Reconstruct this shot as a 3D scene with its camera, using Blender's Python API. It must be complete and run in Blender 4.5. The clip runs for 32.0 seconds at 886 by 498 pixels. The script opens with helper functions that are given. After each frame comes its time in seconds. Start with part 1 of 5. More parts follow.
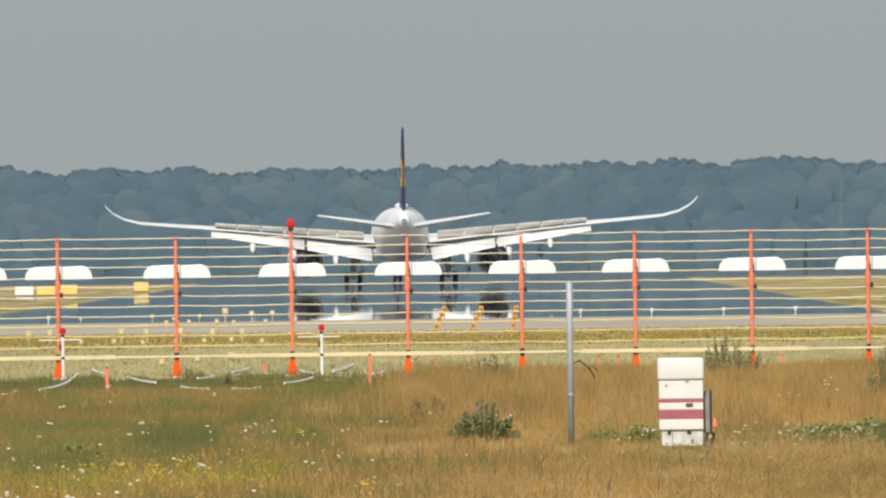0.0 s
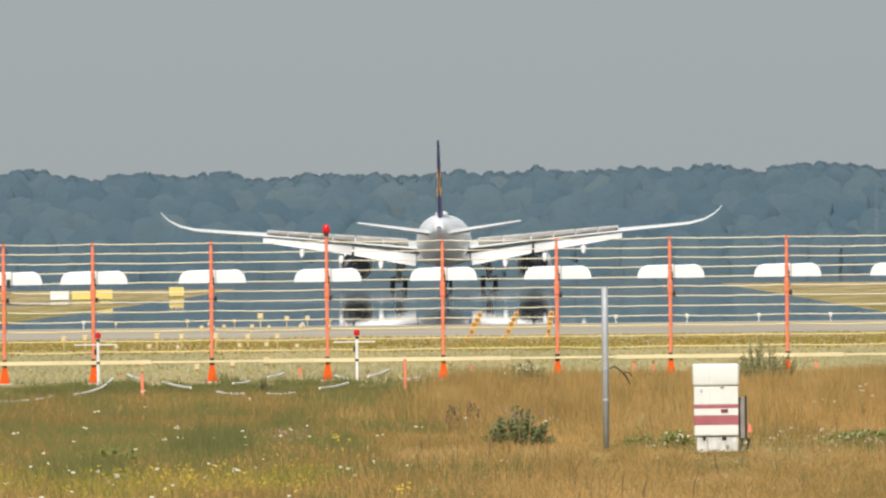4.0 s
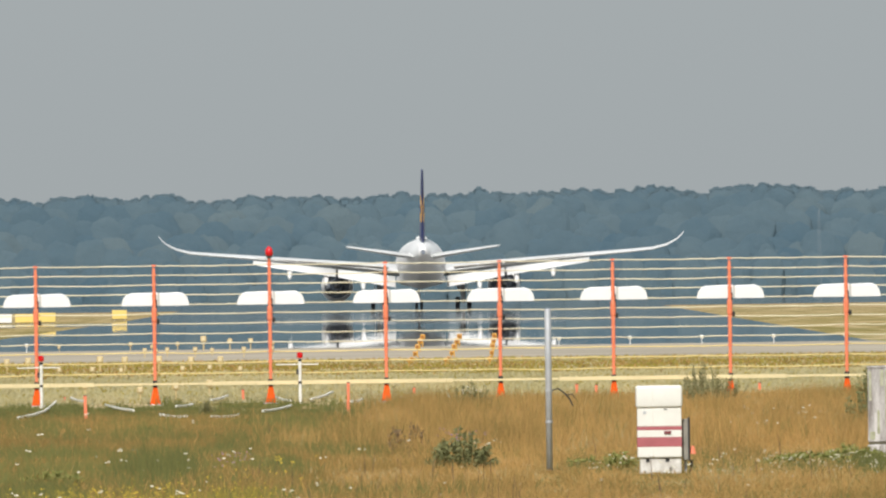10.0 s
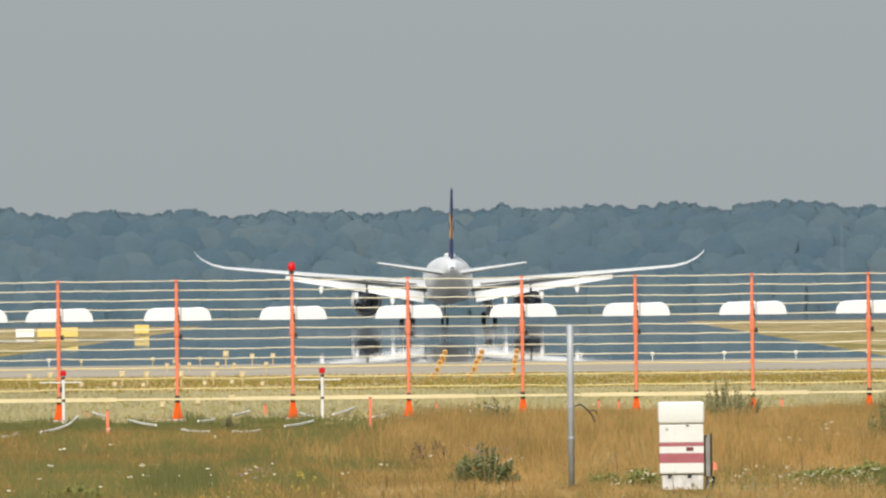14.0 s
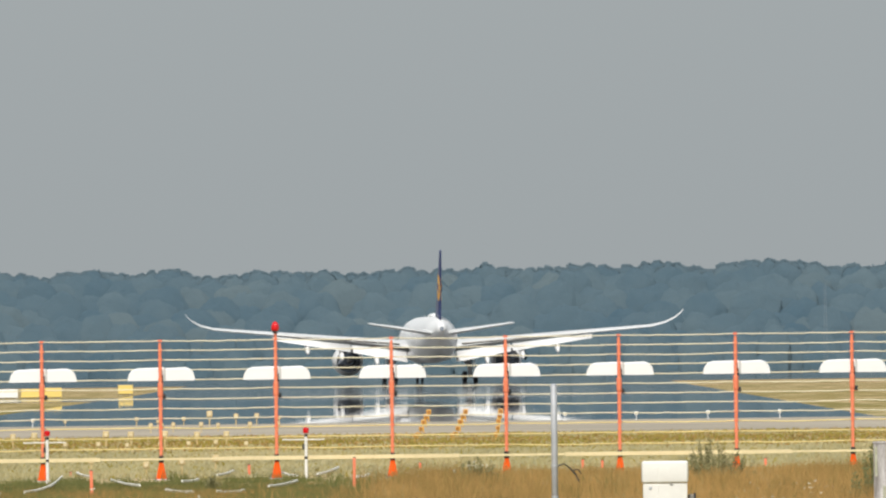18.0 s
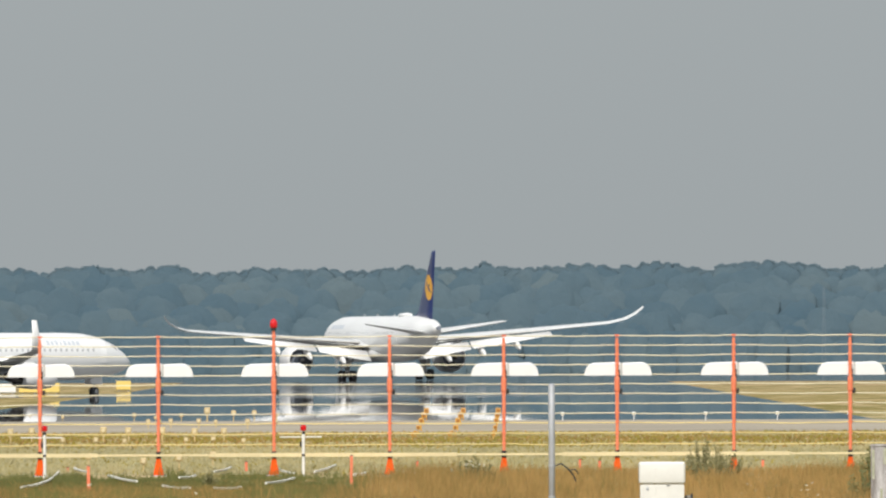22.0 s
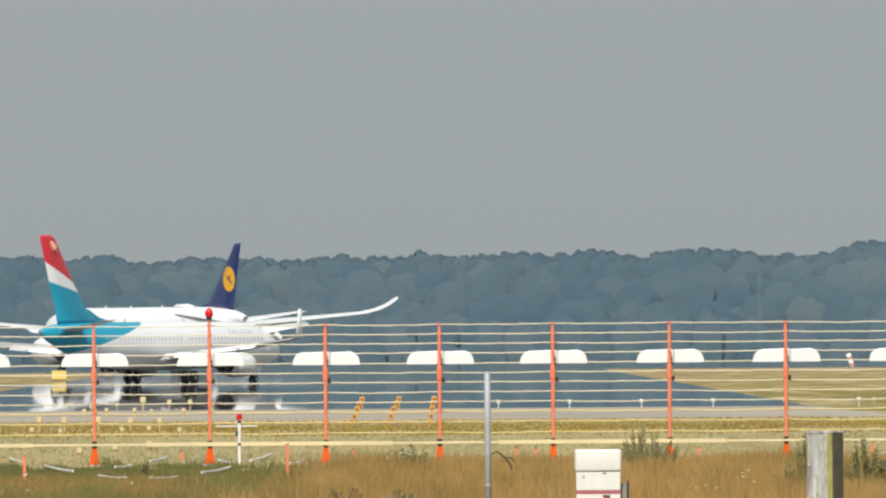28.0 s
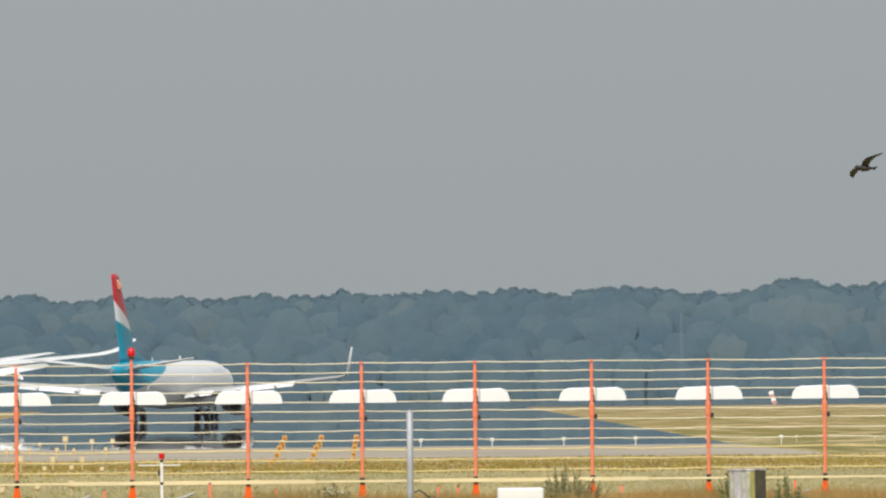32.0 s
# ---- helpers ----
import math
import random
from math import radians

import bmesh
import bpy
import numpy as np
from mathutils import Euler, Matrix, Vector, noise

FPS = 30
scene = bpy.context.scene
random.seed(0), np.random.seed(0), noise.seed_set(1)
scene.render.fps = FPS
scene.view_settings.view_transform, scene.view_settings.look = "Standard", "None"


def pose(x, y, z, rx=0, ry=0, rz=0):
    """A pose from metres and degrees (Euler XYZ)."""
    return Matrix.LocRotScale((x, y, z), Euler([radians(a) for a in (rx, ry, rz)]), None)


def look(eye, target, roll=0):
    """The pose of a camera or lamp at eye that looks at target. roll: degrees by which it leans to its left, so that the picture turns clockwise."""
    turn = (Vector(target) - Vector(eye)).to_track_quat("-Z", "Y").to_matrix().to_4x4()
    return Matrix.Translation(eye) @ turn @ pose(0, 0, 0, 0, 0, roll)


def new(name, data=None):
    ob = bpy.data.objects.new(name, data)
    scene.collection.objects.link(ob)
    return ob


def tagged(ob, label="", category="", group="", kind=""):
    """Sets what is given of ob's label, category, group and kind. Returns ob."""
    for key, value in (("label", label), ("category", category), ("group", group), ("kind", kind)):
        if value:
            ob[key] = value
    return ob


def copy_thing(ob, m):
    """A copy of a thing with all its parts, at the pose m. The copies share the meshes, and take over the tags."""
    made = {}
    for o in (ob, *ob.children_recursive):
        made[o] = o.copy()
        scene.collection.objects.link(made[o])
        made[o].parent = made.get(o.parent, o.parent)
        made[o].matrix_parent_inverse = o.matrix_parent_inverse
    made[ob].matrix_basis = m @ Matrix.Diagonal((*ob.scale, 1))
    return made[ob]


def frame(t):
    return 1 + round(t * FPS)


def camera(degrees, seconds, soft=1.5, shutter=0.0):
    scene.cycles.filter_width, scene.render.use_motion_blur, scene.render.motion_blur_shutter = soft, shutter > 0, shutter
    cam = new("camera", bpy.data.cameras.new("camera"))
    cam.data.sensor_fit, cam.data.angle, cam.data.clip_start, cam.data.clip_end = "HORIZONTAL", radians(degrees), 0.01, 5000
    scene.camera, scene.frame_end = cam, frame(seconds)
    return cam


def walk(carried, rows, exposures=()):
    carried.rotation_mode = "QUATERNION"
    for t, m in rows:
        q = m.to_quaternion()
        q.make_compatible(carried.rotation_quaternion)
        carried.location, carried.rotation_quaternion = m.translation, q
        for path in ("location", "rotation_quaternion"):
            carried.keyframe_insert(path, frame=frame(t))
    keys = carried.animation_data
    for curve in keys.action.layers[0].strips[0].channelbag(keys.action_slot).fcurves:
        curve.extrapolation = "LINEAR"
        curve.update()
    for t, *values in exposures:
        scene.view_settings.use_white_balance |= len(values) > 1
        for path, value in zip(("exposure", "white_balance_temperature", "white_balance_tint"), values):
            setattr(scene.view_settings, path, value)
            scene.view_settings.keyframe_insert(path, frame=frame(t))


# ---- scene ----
# The camera stands on a low bank at the field's edge and only turns.
EYE = (0.0, 0.0, 3.3)
PX = 29400.0
HZ = 9.0
cam = camera(math.degrees(2 * math.atan(784 / PX)), 32.0, 2.3)
TURNS = (
    (0, -0.1, 0.1, 0.75), (0.5, -40.0, -30.7, 0.67), (1, -46.8, -24.6, 0.76), (1.5, -33.2, -36.5, 0.66),
    (2, -35.3, -57.2, 0.62), (2.5, -47.3, -49.8, 0.74), (3, -50.0, -32.4, 0.65), (3.5, -61.2, -7.2, 0.64),
    (5.5, -52.5, -30.3, 0.72), (6, -64.4, -31.4, 0.68), (6.5, -31.9, -20.3, 0.71), (7, -12.0, -12.8, 0.73),
    (7.5, -22.4, -33.7, 0.75), (8, -13.9, -27.7, 0.77), (8.5, -33.5, -35.0, 0.75), (9, 3.6, -47.0, 0.74),
    (9.5, 20.5, -50.1, 0.79), (10, 39.0, -48.4, 0.77), (10.5, 87.9, 19.2, 0.83), (11, 137.1, 60.6, 0.81),
    (11.5, 132.3, 69.3, 0.86), (12, 168.8, 34.6, 0.72), (12.5, 73.7, -6.4, 0.60), (13, -24.7, 7.2, 0.61),
    (13.5, -13.8, -58.7, 0.63), (15.5, 41.9, -90.1, 0.58), (16, 112.1, -91.5, 0.77), (16.5, 136.9, -88.2, 0.69),
    (17, 143.5, -116.1, 0.65), (17.5, 66.5, -167.7, 0.75), (18, 29.8, -181.7, 0.72), (18.5, 23.4, -165.7, 0.66),
    (19, 10.6, -157.0, 0.64), (19.5, 37.0, -149.6, 0.67), (20, 29.8, -125.0, 0.35), (20.5, 12.7, -147.5, 0.03),
    (21, -6.4, -133.1, 0.05), (21.5, 8.4, -165.4, 0.12), (22, 31.2, -179.5, 0.19), (22.5, 28.1, -182.3, 0.21),
    (23, 31.5, -176.6, 0.21), (23.5, 44.7, -175.2, 0.29), (24, 64.2, -172.0, 0.35), (24.5, 83.3, -165.3, 0.34),
    (25, 104.3, -165.6, 0.34), (25.5, 122.6, -143.7, 0.32), (27.5, 142.4, -145.7, 0.39), (28, 145.9, -158.4, 0.42),
    (28.5, 144.4, -164.8, 0.40), (29, 158.8, -197.1, 0.37), (29.5, 202.2, -230.2, 0.41), (30, 253.3, -228.0, 0.47),
    (30.5, 325.7, -218.9, 0.67), (31, 387.2, -223.7, 0.63), (31.5, 397.4, -235.8, 0.54), (32, 284.4, -225.5, 0.56),
)
walk(cam, [(t, look(EYE, (100 * u / PX, 100.0, 3.3 - 100 * (v - HZ) / PX), -a)) for t, u, v, a in TURNS],
     ((0, 0.27), (2.5, 0.33), (12.5, 0.33), (16, 0.27), (25, 0.26), (32, 0.22)))

# ---- light ----
SUN_AZ, SUN_EL = math.radians(189), math.radians(46)
world = bpy.data.worlds.new("hazy_summer_sky")
scene.world = world
world.use_nodes = True
wn = world.node_tree.nodes
sky = wn.new("ShaderNodeTexSky")
sky.sky_type = "NISHITA"
sky.sun_disc = False
sky.sun_elevation, sky.sun_rotation = SUN_EL, SUN_AZ
sky.air_density, sky.dust_density, sky.ozone_density = 1.0, 3.5, 1.5
grey = wn.new("ShaderNodeMix")
grey.data_type = "RGBA"
grey.inputs["Factor"].default_value = 0.72
grey.inputs["B"].default_value = (4.47, 4.88, 5.06, 1)
world.node_tree.links.new(sky.outputs[0], grey.inputs["A"])
world.node_tree.links.new(grey.outputs["Result"], wn["Background"].inputs["Color"])
wn["Background"].inputs["Strength"].default_value = 0.085
sun_data = bpy.data.lights.new("sun", "SUN")
sun_data.energy, sun_data.angle, sun_data.color = 3.6, math.radians(0.6), (1.0, 0.965, 0.91)
sun = new("sun", sun_data)
sun_dir = Vector((math.sin(SUN_AZ) * math.cos(SUN_EL), math.cos(SUN_AZ) * math.cos(SUN_EL), math.sin(SUN_EL)))
sun.matrix_world = look(sun_dir * 500, (0, 0, 0))


# ---- materials ----
def mat(name, col, rough=0.6, metal=0.0, vary=0.12, scale=3.0, bump=0.0, col2=None, fine=14.0, island=0.0, spec=0.5):
    """A surface whose colour wanders at two scales between col and col2."""
    m = bpy.data.materials.new(name)
    m.use_nodes = True
    nt = m.node_tree
    nd, lk = nt.nodes, nt.links
    b = nd["Principled BSDF"]
    b.inputs["Roughness"].default_value, b.inputs["Metallic"].default_value = rough, metal
    b.inputs["Specular IOR Level"].default_value = spec
    tc = nd.new("ShaderNodeTexCoord")
    n1, n2 = nd.new("ShaderNodeTexNoise"), nd.new("ShaderNodeTexNoise")
    n1.inputs["Scale"].default_value, n2.inputs["Scale"].default_value = scale, scale * fine
    n1.inputs["Detail"].default_value = 5
    lk.new(tc.outputs["Object"], n1.inputs["Vector"])
    lk.new(tc.outputs["Object"], n2.inputs["Vector"])
    mixn = nd.new("ShaderNodeMath")
    mixn.operation = "MULTIPLY_ADD"
    lk.new(n2.outputs["Fac"], mixn.inputs[0])
    mixn.inputs[1].default_value = 0.4
    lk.new(n1.outputs["Fac"], mixn.inputs[2])
    src = mixn.outputs[0]
    if island:
        geo = nd.new("ShaderNodeNewGeometry")
        add = nd.new("ShaderNodeMath")
        add.operation = "MULTIPLY_ADD"
        lk.new(geo.outputs["Random Per Island"], add.inputs[0])
        add.inputs[1].default_value = island
        lk.new(src, add.inputs[2])
        src = add.outputs[0]
    mr = nd.new("ShaderNodeMapRange")
    mr.inputs["From Min"].default_value, mr.inputs["From Max"].default_value = 0.45, 0.95 + island
    lk.new(src, mr.inputs["Value"])
    mc = nd.new("ShaderNodeMix")
    mc.data_type = "RGBA"
    c2 = col2 or tuple(c * (1 - vary * 2) for c in col)
    mc.inputs["A"].default_value, mc.inputs["B"].default_value = (*col, 1), (*c2, 1)
    lk.new(mr.outputs[0], mc.inputs["Factor"])
    lk.new(mc.outputs["Result"], b.inputs["Base Color"])
    if bump:
        bp = nd.new("ShaderNodeBump")
        bp.inputs["Strength"].default_value, bp.inputs["Distance"].default_value = bump, 0.02
        lk.new(n2.outputs["Fac"], bp.inputs["Height"])
        lk.new(bp.outputs[0], b.inputs["Normal"])
    return m


def leafy(m, share=0.45):
    """Leaves let light through: mixes a translucent share into the surface."""
    nd, lk = m.node_tree.nodes, m.node_tree.links
    b, out = bsdf(m), nd["Material Output"]
    tr, mx = nd.new("ShaderNodeBsdfTranslucent"), nd.new("ShaderNodeMixShader")
    lk.new(b.inputs["Base Color"].links[0].from_socket, tr.inputs["Color"])
    mx.inputs[0].default_value = share
    lk.new(b.outputs[0], mx.inputs[1])
    lk.new(tr.outputs[0], mx.inputs[2])
    lk.new(mx.outputs[0], out.inputs["Surface"])


def feathered(m, turn, relief):
    """Foliage: bends shading normals sunward, so a crown's skin shades more softly than a solid, as in haze, with fine
    leafy relief on it.
    """
    nd, lk = m.node_tree.nodes, m.node_tree.links
    b = bsdf(m)
    geo, mix, tc = nd.new("ShaderNodeNewGeometry"), nd.new("ShaderNodeMix"), nd.new("ShaderNodeTexCoord")
    mix.data_type = "VECTOR"
    mix.inputs["Factor"].default_value = turn
    lk.new(geo.outputs["Normal"], mix.inputs["A"])
    mix.inputs["B"].default_value = (0.0, -0.80, 0.60)
    last = mix.outputs["Result"]
    for scale, dist in relief:
        n, bp = nd.new("ShaderNodeTexNoise"), nd.new("ShaderNodeBump")
        n.inputs["Scale"].default_value, n.inputs["Detail"].default_value = scale, 3
        lk.new(tc.outputs["Object"], n.inputs["Vector"])
        bp.inputs["Strength"].default_value, bp.inputs["Distance"].default_value = 0.6, dist
        lk.new(n.outputs["Fac"], bp.inputs["Height"])
        lk.new(last, bp.inputs["Normal"])
        last = bp.outputs[0]
    lk.new(last, b.inputs["Normal"])


def bsdf(m):
    return m.node_tree.nodes["Principled BSDF"]


def streaky(m, across, along):
    """Stretches a surface's stains along its height."""
    nd, lk = m.node_tree.nodes, m.node_tree.links
    for n in [n for n in nd if n.type == "TEX_NOISE"]:
        src = n.inputs["Vector"].links[0].from_socket
        mp = nd.new("ShaderNodeMapping")
        mp.inputs["Scale"].default_value = (across, across, along)
        lk.new(src, mp.inputs["Vector"])
        lk.new(mp.outputs[0], n.inputs["Vector"])


def mask_mix(m, axis_y, axis_z, offset, colour, soft=0.05):
    """Paint a second livery colour where axis_y*y + axis_z*z + offset > 0, in the thing's own space."""
    nd, lk = m.node_tree.nodes, m.node_tree.links
    b = bsdf(m)
    old = b.inputs["Base Color"].links[0].from_socket
    tc, sp = nd.new("ShaderNodeTexCoord"), nd.new("ShaderNodeSeparateXYZ")
    lk.new(tc.outputs["Object"], sp.inputs[0])
    a, c = nd.new("ShaderNodeMath"), nd.new("ShaderNodeMath")
    a.operation = c.operation = "MULTIPLY_ADD"
    lk.new(sp.outputs["Y"], a.inputs[0])
    a.inputs[1].default_value, a.inputs[2].default_value = axis_y, offset
    lk.new(sp.outputs["Z"], c.inputs[0])
    c.inputs[1].default_value = axis_z
    lk.new(a.outputs[0], c.inputs[2])
    mr = nd.new("ShaderNodeMapRange")
    mr.inputs["From Min"].default_value, mr.inputs["From Max"].default_value = -soft, soft
    lk.new(c.outputs[0], mr.inputs["Value"])
    mx = nd.new("ShaderNodeMix")
    mx.data_type = "RGBA"
    lk.new(mr.outputs[0], mx.inputs["Factor"])
    lk.new(old, mx.inputs["A"])
    mx.inputs["B"].default_value = (*colour, 1)
    lk.new(mx.outputs["Result"], b.inputs["Base Color"])


M_WHITE = mat("white_aircraft_paint", (0.79, 0.795, 0.79), 0.35, 0, 0.04, 0.3)
M_FLAP = mat("bright_white_flap_paint", (0.76, 0.76, 0.75), 0.4, 0, 0.03, 0.5)
M_WING = mat("light_grey_wing_paint", (0.69, 0.70, 0.70), 0.4, 0, 0.06, 0.4)
M_WINGN = mat("mid_grey_wing_paint", (0.40, 0.40, 0.385), 0.45, 0, 0.08, 0.5)
M_SPOIL = mat("beige_grey_spoiler_panel", (0.76, 0.72, 0.66), 0.5, 0, 0.12, 0.8, 0, (0.5, 0.47, 0.44))
M_BELLY = mat("grey_belly_paint", (0.66, 0.665, 0.66), 0.4, 0, 0.08, 0.4)
M_NAVY = mat("navy_blue_fin_paint", (0.018, 0.035, 0.14), 0.35, 0, 0.1, 0.4)
M_YELLOW = mat("golden_yellow_paint", (0.85, 0.42, 0.02), 0.4, 0, 0.06, 0.8)
# engine interior and tyre darks are raised towards blue for distance haze
M_DARK = mat("haze_lifted_engine_interior", (0.22, 0.25, 0.30), 0.6, 0, 0.2, 2)
M_STEEL = mat("engine_nozzle_metal", (0.35, 0.33, 0.31), 0.35, 0.9, 0.2, 2)
M_TYRE = mat("black_tyre_rubber", (0.075, 0.078, 0.085), 0.8, 0, 0.2, 4)
M_GEAR = mat("grey_landing_gear_paint", (0.5, 0.51, 0.52), 0.45, 0.1, 0.1, 3)
M_GLASSP = mat("pale_cabin_window", (0.66, 0.67, 0.68), 0.25, 0, 0.1, 2)
M_DOOR = mat("off_white_door_paint", (0.74, 0.745, 0.74), 0.4, 0, 0.05, 0.5)
M_GLASS = mat("cabin_window_glass", (0.53, 0.54, 0.56), 0.2, 0, 0.1, 2)
M_LIV = mat("white_and_teal_livery_paint", (0.78, 0.79, 0.79), 0.35, 0, 0.03, 0.3)
mask_mix(M_LIV, -1.0, 4.5, -27.85, (0.012, 0.30, 0.44))
M_FINL = mat("tricolour_fin_paint", (0.012, 0.30, 0.44), 0.35, 0, 0.05, 0.5)
mask_mix(M_FINL, 0.21, 1.0, 2.33, (0.78, 0.79, 0.8))
mask_mix(M_FINL, 0.41, 1.0, 1.47, (0.62, 0.035, 0.05))
M_LETTER = mat("pale_blue_grey_lettering", (0.54, 0.58, 0.635), 0.4, 0, 0.05, 2)
M_ORANGE = mat("orange_red_mast_paint", (0.70, 0.155, 0.075), 0.55, 0, 0.12, 6, 0.1, (0.78, 0.25, 0.13))
M_BLACK = mat("black_fitting", (0.03, 0.03, 0.03), 0.6, 0, 0.2, 5)
M_RADOME = mat("white_fibreglass", (0.77, 0.78, 0.78), 0.4, 0, 0.03, 3)
M_SEAM = mat("grey_sealing_band", (0.5, 0.5, 0.48), 0.6, 0, 0.1, 5)
M_WIRE = mat("cream_fibreglass_rod", (0.72, 0.66, 0.48), 0.6, 0, 0.08, 2)
M_WIREY = mat("yellow_fibreglass_rod", (0.76, 0.60, 0.24), 0.6, 0, 0.08, 2)
M_CONE = mat("deep_orange_foot_paint", (0.74, 0.10, 0.012), 0.75, 0, 0.15, 6, 0.1, None, 14.0, 0.0, 0.1)
M_BOARD = mat("pale_yellow_board", (0.74, 0.62, 0.36), 0.65, 0, 0.1, 2, 0.1)
M_LAMP = mat("red_lamp_glass", (0.62, 0.01, 0.015), 0.2, 0, 0.1, 6)
M_POLEW = mat("white_post_paint", (0.78, 0.77, 0.73), 0.55, 0, 0.08, 5)
M_GALV = mat("galvanised_steel", (0.50, 0.52, 0.55), 0.5, 0.2, 0.15, 6, 0.15)
M_CAB = mat("weathered_cream_white_cabinet", (0.75, 0.74, 0.69), 0.55, 0, 0.06, 4, 0.08)
M_CABB = mat("chipped_white_concrete_base", (0.78, 0.77, 0.74), 0.8, 0, 0.3, 9, 0.3, (0.42, 0.39, 0.35))
M_STRIPE = mat("faded_dull_red_stripe", (0.42, 0.12, 0.135), 0.6, 0, 0.12, 5)
M_LATCH = mat("dark_red_latch", (0.20, 0.05, 0.06), 0.6, 0, 0.1, 5)
M_BOX = mat("dark_brown_grey_box", (0.30, 0.28, 0.24), 0.7, 0, 0.2, 5, 0.1)
M_CONC = mat("weathered_concrete_post", (0.66, 0.64, 0.64), 0.85, 0, 0.3, 4, 0.4, (0.2, 0.18, 0.165))
M_MOSS = mat("yellow_green_lichen_stain", (0.46, 0.43, 0.10), 0.9, 0, 0.2, 8, 0.4, (0.12, 0.11, 0.06))
M_DARKW = mat("shade_dark_weathered_concrete", (0.15, 0.135, 0.085), 0.9, 0, 0.3, 7, 0.4, (0.07, 0.065, 0.05))
M_SIGN = mat("yellow_sign_face", (0.78, 0.58, 0.17), 0.5, 0, 0.06, 1)
M_SIGNW = mat("white_sign_face", (0.8, 0.8, 0.78), 0.5, 0, 0.05, 1)
M_LIGHT = mat("ochre_light_fitting", (0.62, 0.47, 0.23), 0.5, 0, 0.15, 5)
M_LIGHTO = mat("orange_light_fitting", (0.70, 0.37, 0.06), 0.5, 0, 0.15, 5)
M_AMBER = mat("dark_amber_lamp_lens", (0.34, 0.13, 0.03), 0.3, 0, 0.1, 5)
M_LENS = mat("pale_lamp_lens", (0.66, 0.56, 0.36), 0.2, 0, 0.05, 5)
M_GRASSR = mat("dry_tan_grass", (0.60, 0.372, 0.126), 0.8, 0, 0.1, 0.25, 0, (0.29, 0.165, 0.052), 9, 0.55)
M_GRASSB = mat("brown_green_grass", (0.355, 0.236, 0.07), 0.8, 0, 0.1, 0.25, 0, (0.18, 0.12, 0.036), 9, 0.55)
M_GRASSG = mat("olive_green_grass", (0.21, 0.205, 0.058), 0.8, 0, 0.1, 0.25, 0, (0.11, 0.12, 0.035), 9, 0.55)
M_GRASSV = mat("vivid_green_grass", (0.195, 0.195, 0.055), 0.8, 0, 0.1, 0.3, 0, (0.09, 0.10, 0.03), 7, 0.7)
M_GRASSP = mat("pale_green_grass", (0.50, 0.455, 0.285), 0.8, 0, 0.1, 0.3, 0, (0.33, 0.305, 0.16), 7, 0.5)
M_GRASSY = mat("yellow_green_grass", (0.42, 0.34, 0.06), 0.8, 0, 0.1, 0.3, 0, (0.22, 0.18, 0.035), 7, 0.5)
M_STRAW = mat("pale_straw_grass", (0.54, 0.48, 0.285), 0.85, 0, 0.1, 0.3, 0, (0.38, 0.32, 0.14), 7, 0.6)
M_LEAF = mat("dark_green_bush_leaf", (0.25, 0.25, 0.10), 0.7, 0, 0.2, 2, 0, (0.13, 0.14, 0.055), 6, 0.5)
M_PURPLE = mat("dull_purple_flower", (0.26, 0.15, 0.19), 0.8, 0, 0.1, 5)
M_UMBEL = mat("white_umbel_flower", (0.54, 0.50, 0.37), 0.8, 0, 0.1, 5)
M_YFLOWER = mat("yellow_ragwort_flower", (0.66, 0.45, 0.03), 0.8, 0, 0.1, 5)
# distance haze is put into these blue-grey foliage and bark colours
M_WOODS = mat("haze_tinted_blue_green_foliage", (0.128, 0.178, 0.203), 0.9, 0, 0.1, 0.03, 0.0, (0.074, 0.127, 0.168), 9, 0.38, 0.0)
M_WOODP = mat("haze_tinted_grey_green_foliage", (0.140, 0.186, 0.204), 0.9, 0, 0.1, 0.03, 0.0, (0.104, 0.152, 0.180), 9, 0.38, 0.0)
M_WOODL = mat("haze_tinted_blue_green_leaves", (0.146, 0.202, 0.232), 0.9, 0, 0.1, 0.05, 0, (0.116, 0.172, 0.208), 5, 0.12, 0.0)
M_TRUNK = mat("haze_tinted_grey_bark", (0.12, 0.15, 0.17), 0.9, 0, 0.2, 0.5)
M_FEATH = mat("brown_grey_feathers", (0.06, 0.056, 0.052), 0.8, 0, 0.2, 12)
M_FEATHW = mat("pale_wing_feathers", (0.085, 0.08, 0.075), 0.8, 0, 0.2, 12)
M_HOSE = mat("white_marking_tape", (0.80, 0.78, 0.70), 0.6, 0, 0.1, 3)

